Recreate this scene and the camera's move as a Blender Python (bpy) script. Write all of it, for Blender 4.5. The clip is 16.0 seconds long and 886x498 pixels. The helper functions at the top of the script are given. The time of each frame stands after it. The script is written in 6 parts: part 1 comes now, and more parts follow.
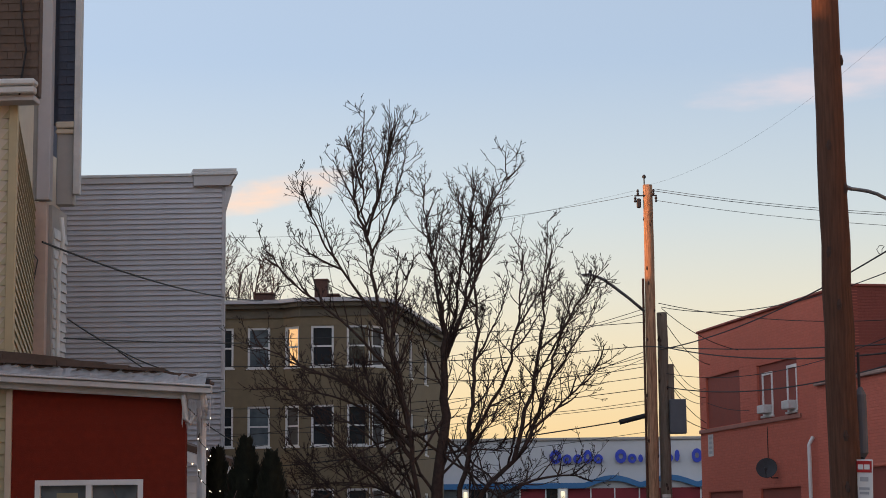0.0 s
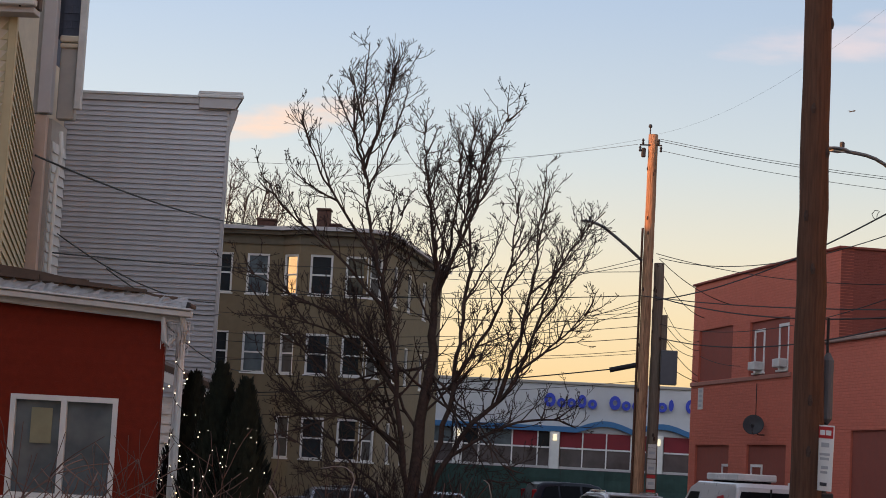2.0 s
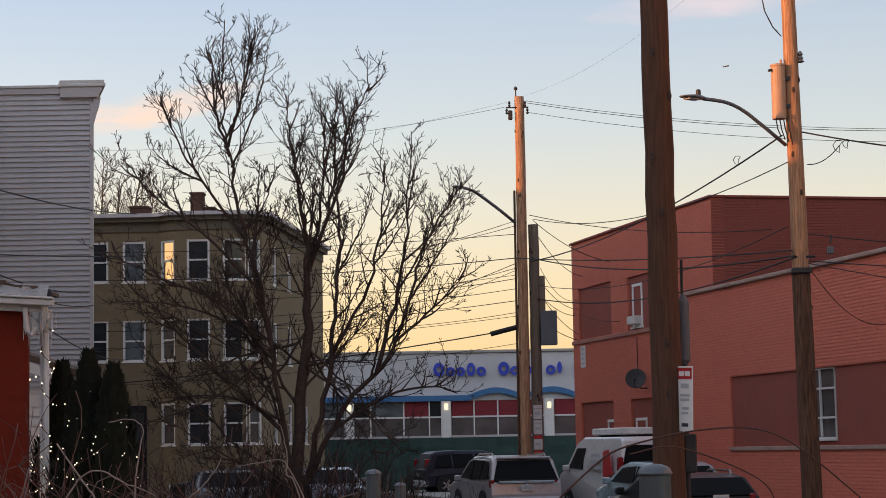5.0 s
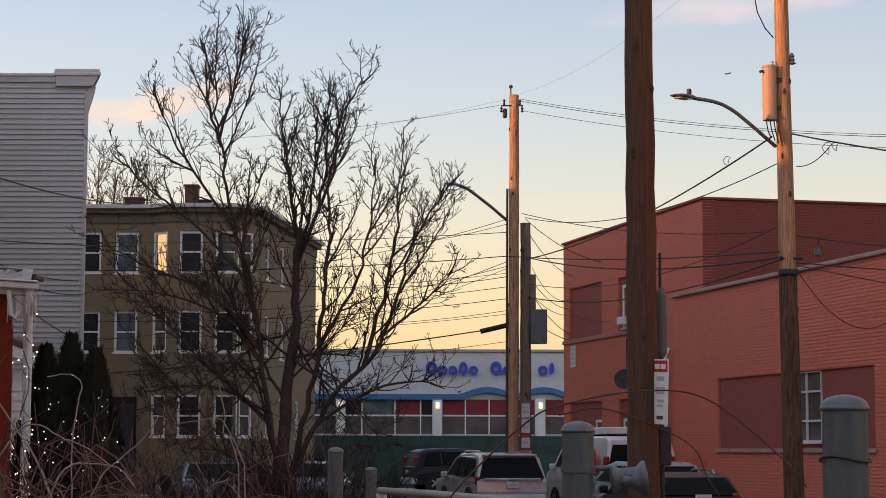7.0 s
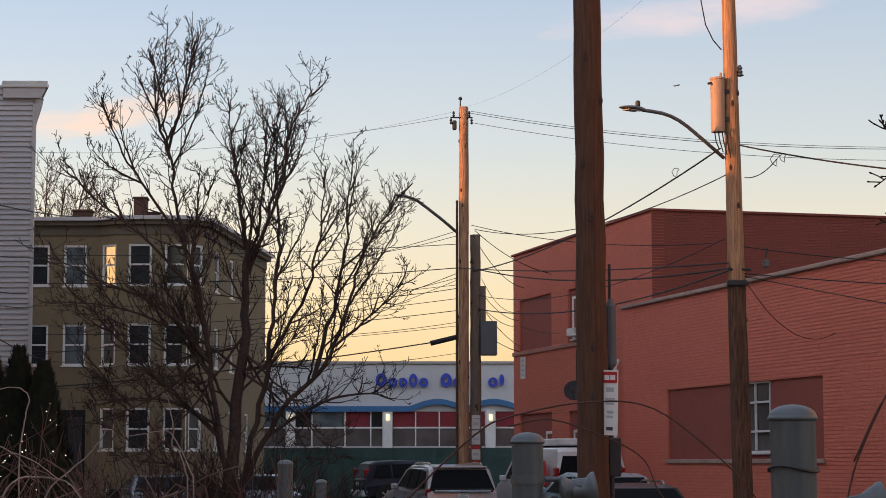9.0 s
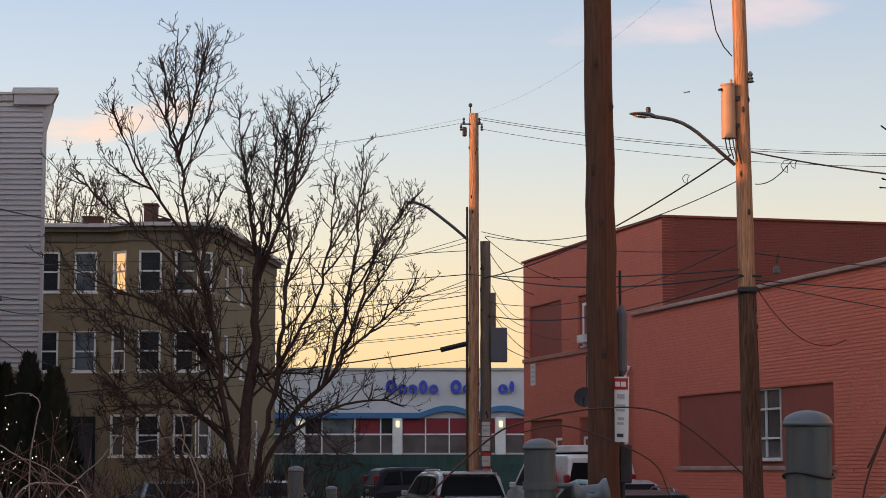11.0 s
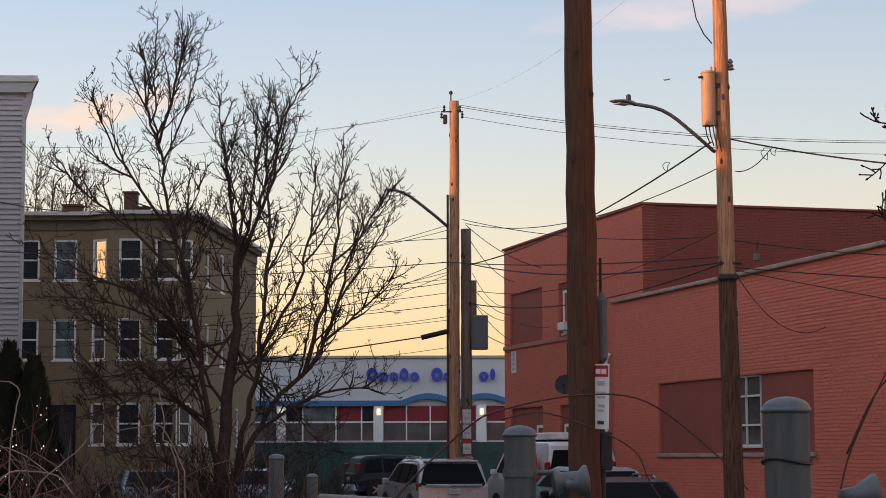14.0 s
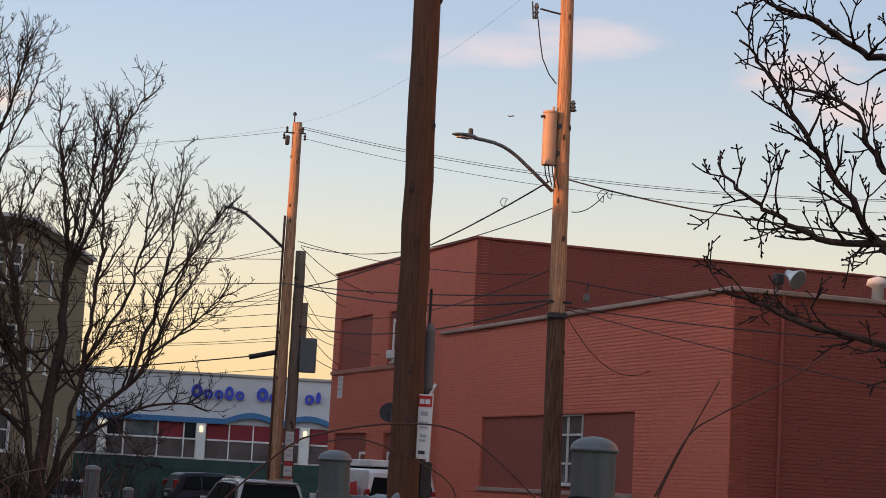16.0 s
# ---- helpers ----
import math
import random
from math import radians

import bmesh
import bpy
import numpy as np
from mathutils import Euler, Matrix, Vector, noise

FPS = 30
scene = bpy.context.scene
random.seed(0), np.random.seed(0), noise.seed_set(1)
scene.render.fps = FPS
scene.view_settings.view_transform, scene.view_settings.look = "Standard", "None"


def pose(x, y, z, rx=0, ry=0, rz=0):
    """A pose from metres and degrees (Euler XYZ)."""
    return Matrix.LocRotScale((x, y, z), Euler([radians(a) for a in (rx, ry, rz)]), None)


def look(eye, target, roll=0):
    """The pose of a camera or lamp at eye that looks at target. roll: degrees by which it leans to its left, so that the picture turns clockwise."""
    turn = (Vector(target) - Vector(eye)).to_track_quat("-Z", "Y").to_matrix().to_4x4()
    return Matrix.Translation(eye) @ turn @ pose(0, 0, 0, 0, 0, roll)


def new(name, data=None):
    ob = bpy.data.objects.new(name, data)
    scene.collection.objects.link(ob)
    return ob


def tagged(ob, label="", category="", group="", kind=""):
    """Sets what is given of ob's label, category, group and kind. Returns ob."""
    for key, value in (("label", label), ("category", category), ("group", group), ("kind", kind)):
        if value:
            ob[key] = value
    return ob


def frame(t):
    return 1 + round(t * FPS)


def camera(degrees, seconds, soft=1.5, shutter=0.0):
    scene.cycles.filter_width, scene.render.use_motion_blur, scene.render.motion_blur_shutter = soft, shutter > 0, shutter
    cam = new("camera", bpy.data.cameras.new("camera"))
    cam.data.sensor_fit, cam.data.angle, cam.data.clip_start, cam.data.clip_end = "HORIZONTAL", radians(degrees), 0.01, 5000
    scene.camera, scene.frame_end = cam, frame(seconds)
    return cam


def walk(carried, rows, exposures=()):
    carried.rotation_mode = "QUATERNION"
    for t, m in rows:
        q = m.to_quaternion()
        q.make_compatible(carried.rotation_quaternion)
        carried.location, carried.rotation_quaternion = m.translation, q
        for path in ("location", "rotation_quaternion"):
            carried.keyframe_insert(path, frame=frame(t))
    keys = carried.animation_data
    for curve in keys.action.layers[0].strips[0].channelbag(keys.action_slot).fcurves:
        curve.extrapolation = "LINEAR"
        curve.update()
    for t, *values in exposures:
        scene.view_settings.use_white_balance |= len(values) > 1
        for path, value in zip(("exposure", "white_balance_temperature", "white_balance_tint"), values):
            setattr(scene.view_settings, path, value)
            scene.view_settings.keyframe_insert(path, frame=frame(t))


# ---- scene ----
# ---- camera: seconds, eye, yaw to the right of north, pitch, roll ----
PATH = [
    (0, -0.970, -0.223, 1.720, -2.947, 8.173, -0.547),
    (0.5, -0.842, -0.211, 1.746, -3.851, 8.171, -1.195),
    (1, -0.708, -0.187, 1.780, -3.163, 8.104, -0.474),
    (1.5, -0.642, -0.193, 1.777, -2.509, 7.338, 1.553),
    (2, -0.577, -0.147, 1.791, -3.289, 6.320, 3.035),
    (2.5, -0.431, -0.112, 1.843, -2.565, 6.787, 1.929),
    (3, -0.350, -0.056, 1.860, -0.774, 6.736, 0.476),
    (3.5, -0.308, -0.032, 1.903, -0.069, 6.249, 0.153),
    (4, -0.311, -0.022, 1.900, 0.300, 5.975, -0.629),
    (4.5, -0.285, -0.030, 1.829, 0.452, 5.918, -1.417),
    (4.7, -0.253, -0.007, 1.746, 0.205, 5.795, -1.373),
    (6.8, -0.002, -0.042, 1.529, -0.108, 5.527, 0.360),
    (7, -0.001, -0.020, 1.529, -0.006, 5.731, 0.187),
    (7.5, -0.001, -0.001, 1.527, 0.225, 5.837, 0.162),
    (8, -0.003, 0.002, 1.528, 0.694, 5.860, 0.468),
    (8.5, -0.002, -0.013, 1.525, 1.364, 5.979, 0.280),
    (9, 0.001, -0.015, 1.528, 1.431, 6.072, -0.081),
    (11.5, -0.005, 0.018, 1.525, 0.988, 6.272, 0.122),
    (12, -0.004, 0.028, 1.522, 0.963, 5.820, 0.442),
    (12.5, -0.006, 0.019, 1.524, 1.225, 5.591, 0.731),
    (13, -0.007, -0.015, 1.527, 1.804, 5.588, 0.856),
    (13.5, -0.005, -0.010, 1.525, 2.078, 5.746, 0.475),
    (14, -0.002, 0.003, 1.525, 1.700, 5.912, -0.176),
    (14.5, 0.019, 0.021, 1.527, 1.745, 6.232, -0.404),
    (15, 0.022, 0.022, 1.537, 2.691, 6.344, 0.239),
    (15.5, 0.028, -0.078, 1.524, 4.184, 6.702, 1.965),
    (16, 0.014, -0.052, 1.523, 6.402, 6.768, 3.065),
]
cam = camera(24.88, 16.0, soft=0.9)


def aim(x, y, z, yaw, pitch, roll):
    a, b = radians(yaw), radians(pitch)
    way = Vector((math.sin(a) * math.cos(b), math.cos(a) * math.cos(b), math.sin(b)))
    return look((x, y, z), Vector((x, y, z)) + way * 50, roll)


walk(cam, [(r[0], aim(*r[1:])) for r in PATH],
     exposures=((0, 0.0, 6500, 11), (2, 0.03, 6620, 12), (7, 0.06, 6760, 13), (13.5, 0.06, 6720, 13), (16, 0.03, 6560, 11.5)))
# ---- dusk sky and low sun ----
SUN_AZ, SUN_EL = -112.0, 8.0   # degrees to the right of north, above the horizon
world = bpy.data.worlds.new("dusk_sky")
scene.world = world
world.use_nodes = True
nt = world.node_tree
nt.nodes.clear()


def wnode(kind, **k):
    n = nt.nodes.new(kind)
    for a, b in k.items():
        n.inputs[a].default_value = b
    return n


def ramp_set(node, stops):
    cr = node.color_ramp
    while len(cr.elements) > 1:
        cr.elements.remove(cr.elements[-1])
    for i, (p, c) in enumerate(stops):
        e = cr.elements[0] if i == 0 else cr.elements.new(p)
        e.position = p
        e.color = (*c, 1) if len(c) == 3 else c


def srgb(r, g, b):
    f = lambda v: (v / 255 / 12.92) if v <= 10 else ((v / 255 + 0.055) / 1.055) ** 2.4
    return (f(r), f(g), f(b))


tc = wnode("ShaderNodeTexCoord")
sep = wnode("ShaderNodeSeparateXYZ")
nt.links.new(tc.outputs["Generated"], sep.inputs[0])
asin = nt.nodes.new("ShaderNodeMath")
asin.operation = "ARCSINE"
nt.links.new(sep.outputs["Z"], asin.inputs[0])
scl = nt.nodes.new("ShaderNodeMath")
scl.operation = "MULTIPLY"
scl.inputs[1].default_value = 2 / math.pi
nt.links.new(asin.outputs[0], scl.inputs[0])
glow = wnode("ShaderNodeValToRGB")
ramp_set(glow, [(0.0, srgb(255, 196, 128)), (2.2 / 90, srgb(255, 213, 155)), (4.6 / 90, srgb(253, 228, 188)),
                (6.6 / 90, srgb(240, 233, 217)), (9.0 / 90, srgb(216, 227, 236)), (13.5 / 90, srgb(184, 207, 239)),
                (0.35, srgb(196, 206, 228)), (1.0, srgb(186, 197, 222))])
nt.links.new(scl.outputs[0], glow.inputs[0])
# thin pink clouds: azimuth, elevation, half width, half height, rise, weight
def wmath(op, a, b=None):
    n = nt.nodes.new("ShaderNodeMath")
    n.operation = op
    for i, v in enumerate((a, b)):
        if v is None:
            continue
        if isinstance(v, (int, float)):
            n.inputs[i].default_value = v
        else:
            nt.links.new(v, n.inputs[i])
    return n.outputs[0]


az = wmath("MULTIPLY", wmath("ARCTAN2", sep.outputs["X"], sep.outputs["Y"]), 180 / math.pi)
el = wmath("MULTIPLY", asin.outputs[0], 180 / math.pi)
mapn = nt.nodes.new("ShaderNodeMapping")
mapn.inputs["Scale"].default_value = (9.0, 9.0, 34.0)
nt.links.new(tc.outputs["Generated"], mapn.inputs[0])
cl = wnode("ShaderNodeTexNoise", Scale=2.2, Detail=5.0, Roughness=0.55)
nt.links.new(mapn.outputs[0], cl.inputs["Vector"])
ragged = wmath("MULTIPLY", wmath("SUBTRACT", cl.outputs[0], 0.5), 2.6)
last = glow.outputs[0]
for a0, e0, w, h, rise, weight, tint in ((-8.4, 9.7, 3.0, 0.55, 0.22, 1.0, (255, 203, 168)), (9.0, 12.75, 4.2, 0.8, 0.08, 0.6, (246, 214, 212)),
                                         (17.2, 11.7, 3.0, 1.4, -0.25, 0.8, (248, 208, 200)), (-26.0, 9.0, 9.0, 1.2, 0.05, 0.6, (252, 205, 175)),
                                         (40.0, 12.0, 12.0, 1.6, 0.02, 0.6, (246, 210, 205))):
    da = wmath("SUBTRACT", az, a0)
    de = wmath("SUBTRACT", wmath("SUBTRACT", el, e0), wmath("MULTIPLY", da, rise))
    d2 = wmath("ADD", wmath("POWER", wmath("ABSOLUTE", wmath("DIVIDE", da, w)), 2.0), wmath("POWER", wmath("ABSOLUTE", wmath("DIVIDE", de, h)), 2.0))
    lump = wmath("ADD", wmath("SUBTRACT", 0.75, d2), ragged if h > 0.2 else 0.0)
    mr = nt.nodes.new("ShaderNodeMapRange")
    mr.interpolation_type = "SMOOTHSTEP"
    mr.inputs[1].default_value, mr.inputs[2].default_value, mr.inputs[4].default_value = -0.25, 1.2, weight
    nt.links.new(lump, mr.inputs[0])
    mixc = nt.nodes.new("ShaderNodeMixRGB")
    mixc.inputs[2].default_value = (*[v * 1.3 for v in srgb(*tint)], 1)
    nt.links.new(mr.outputs[0], mixc.inputs[0])
    nt.links.new(last, mixc.inputs[1])
    last = mixc.outputs[0]
sky = nt.nodes.new("ShaderNodeTexSky")
sky.sky_type = "NISHITA"
sky.sun_disc = False
sky.sun_elevation, sky.sun_rotation = radians(SUN_EL), radians(SUN_AZ)
sk = nt.nodes.new("ShaderNodeMixRGB")
sk.blend_type = "MULTIPLY"
sk.inputs[0].default_value = 1.0
sk.inputs[2].default_value = (0.12, 0.1, 0.085, 1)
nt.links.new(sky.outputs[0], sk.inputs[1])
addn = nt.nodes.new("ShaderNodeMixRGB")
addn.blend_type = "ADD"
addn.inputs[0].default_value = 1.0
nt.links.new(last, addn.inputs[1])
nt.links.new(sk.outputs[0], addn.inputs[2])
bg = nt.nodes.new("ShaderNodeBackground")
# the sky is brighter towards the sunset than away from it
side = wmath("COSINE", wmath("MULTIPLY", wmath("SUBTRACT", az, SUN_AZ), math.pi / 180))
nt.links.new(wmath("ADD", 0.805, wmath("MULTIPLY", side, 0.27)), bg.inputs[1])
wo = nt.nodes.new("ShaderNodeOutputWorld")
nt.links.new(addn.outputs[0], bg.inputs[0])
nt.links.new(bg.outputs[0], wo.inputs[0])
sd = bpy.data.lights.new("low_sun", "SUN")
sd.energy, sd.angle, sd.color = 5.0, radians(0.6), (1.0, 0.40, 0.13)
so = new("low_sun", sd)
a, b = radians(SUN_AZ), radians(SUN_EL)
so.matrix_world = look(Vector((math.sin(a) * math.cos(b), math.cos(a) * math.cos(b), math.sin(b))) * 300, (0, 0, 0))
# ---- materials ----
GZ = -0.22   # street level


def mat(name, col, rough=0.7, metal=0.0, var=0.12, scale=6.0, bump=0.0, bscale=60.0, per=0.0, stain=None, stain_scale=0.7,
        stretch=(1, 1, 1), spec=0.35, coat=0.0):
    """Base colour with broad stains, fine grain, a little relief and a per-object shade."""
    m = bpy.data.materials.new(name)
    m.use_nodes = True
    n, l = m.node_tree.nodes, m.node_tree.links
    p = n["Principled BSDF"]
    p.inputs["Metallic"].default_value = metal
    p.inputs["Specular IOR Level"].default_value = spec
    p.inputs["Coat Weight"].default_value = coat
    tcn = n.new("ShaderNodeTexCoord")
    mp = n.new("ShaderNodeMapping")
    mp.inputs["Scale"].default_value = stretch
    l.new(tcn.outputs["Object"], mp.inputs[0])

    def noise_tex(s, d, r=0.55):
        t = n.new("ShaderNodeTexNoise")
        t.inputs["Scale"].default_value, t.inputs["Detail"].default_value, t.inputs["Roughness"].default_value = s, d, r
        l.new(mp.outputs[0], t.inputs["Vector"])
        return t

    def mix(kind, fac, c1, c2):
        x = n.new("ShaderNodeMixRGB")
        x.blend_type = kind
        for i, v in enumerate((fac, c1, c2)):
            if isinstance(v, (int, float)):
                x.inputs[i].default_value = v
            elif isinstance(v, tuple):
                x.inputs[i].default_value = (*v[:3], 1)
            else:
                l.new(v, x.inputs[i])
        return x.outputs[0]

    fine = noise_tex(scale, 4.0)
    r1 = n.new("ShaderNodeMapRange")
    r1.inputs[1].default_value, r1.inputs[2].default_value = 0.25, 0.75
    r1.inputs[3].default_value, r1.inputs[4].default_value = 1 - var, 1 + var
    l.new(fine.outputs[0], r1.inputs[0])
    cur = mix("MULTIPLY", 1.0, tuple(col), r1.outputs[0])
    big = noise_tex(stain_scale, 3.0)
    r2 = n.new("ShaderNodeMapRange")
    r2.inputs[1].default_value, r2.inputs[2].default_value = 0.45, 0.75
    r2.inputs[3].default_value, r2.inputs[4].default_value = 0.0, 0.6
    l.new(big.outputs[0], r2.inputs[0])
    cur = mix("MIX", r2.outputs[0], cur, tuple(stain) if stain else tuple(c * (1 - var * 1.5) for c in col))
    if per:
        oi = n.new("ShaderNodeObjectInfo")
        geo = n.new("ShaderNodeNewGeometry")
        ad = n.new("ShaderNodeMath")
        l.new(oi.outputs["Random"], ad.inputs[0])
        l.new(geo.outputs["Random Per Island"], ad.inputs[1])
        r3 = n.new("ShaderNodeMapRange")
        r3.inputs[2].default_value, r3.inputs[3].default_value, r3.inputs[4].default_value = 2.0, 1 - per, 1 + per
        l.new(ad.outputs[0], r3.inputs[0])
        cur = mix("MULTIPLY", 1.0, cur, r3.outputs[0])
    l.new(cur, p.inputs["Base Color"])
    rr = n.new("ShaderNodeMapRange")
    rr.inputs[3].default_value, rr.inputs[4].default_value = max(rough - 0.1, 0.02), min(rough + 0.1, 1)
    l.new(fine.outputs[0], rr.inputs[0])
    l.new(rr.outputs[0], p.inputs["Roughness"])
    if bump:
        bt = noise_tex(bscale, 3.0)
        bn = n.new("ShaderNodeBump")
        bn.inputs["Strength"].default_value, bn.inputs["Distance"].default_value = min(bump, 1), 0.02
        l.new(bt.outputs[0], bn.inputs["Height"])
        l.new(bn.outputs[0], p.inputs["Normal"])
    return m


def glow_mat(name, col, strength):
    m = bpy.data.materials.new(name)
    m.use_nodes = True
    p = m.node_tree.nodes["Principled BSDF"]
    p.inputs["Base Color"].default_value = (*col, 1)
    p.inputs["Emission Color"].default_value = (*col, 1)
    p.inputs["Emission Strength"].default_value = strength
    return m


def glass_mat(name, tint=(0.02, 0.025, 0.03), rough=0.04):
    """Dark window glass: a clear coat of reflection over an unlit room."""
    return mat(name, tint, rough, 0.0, 0.3, 1.5, spec=0.5)


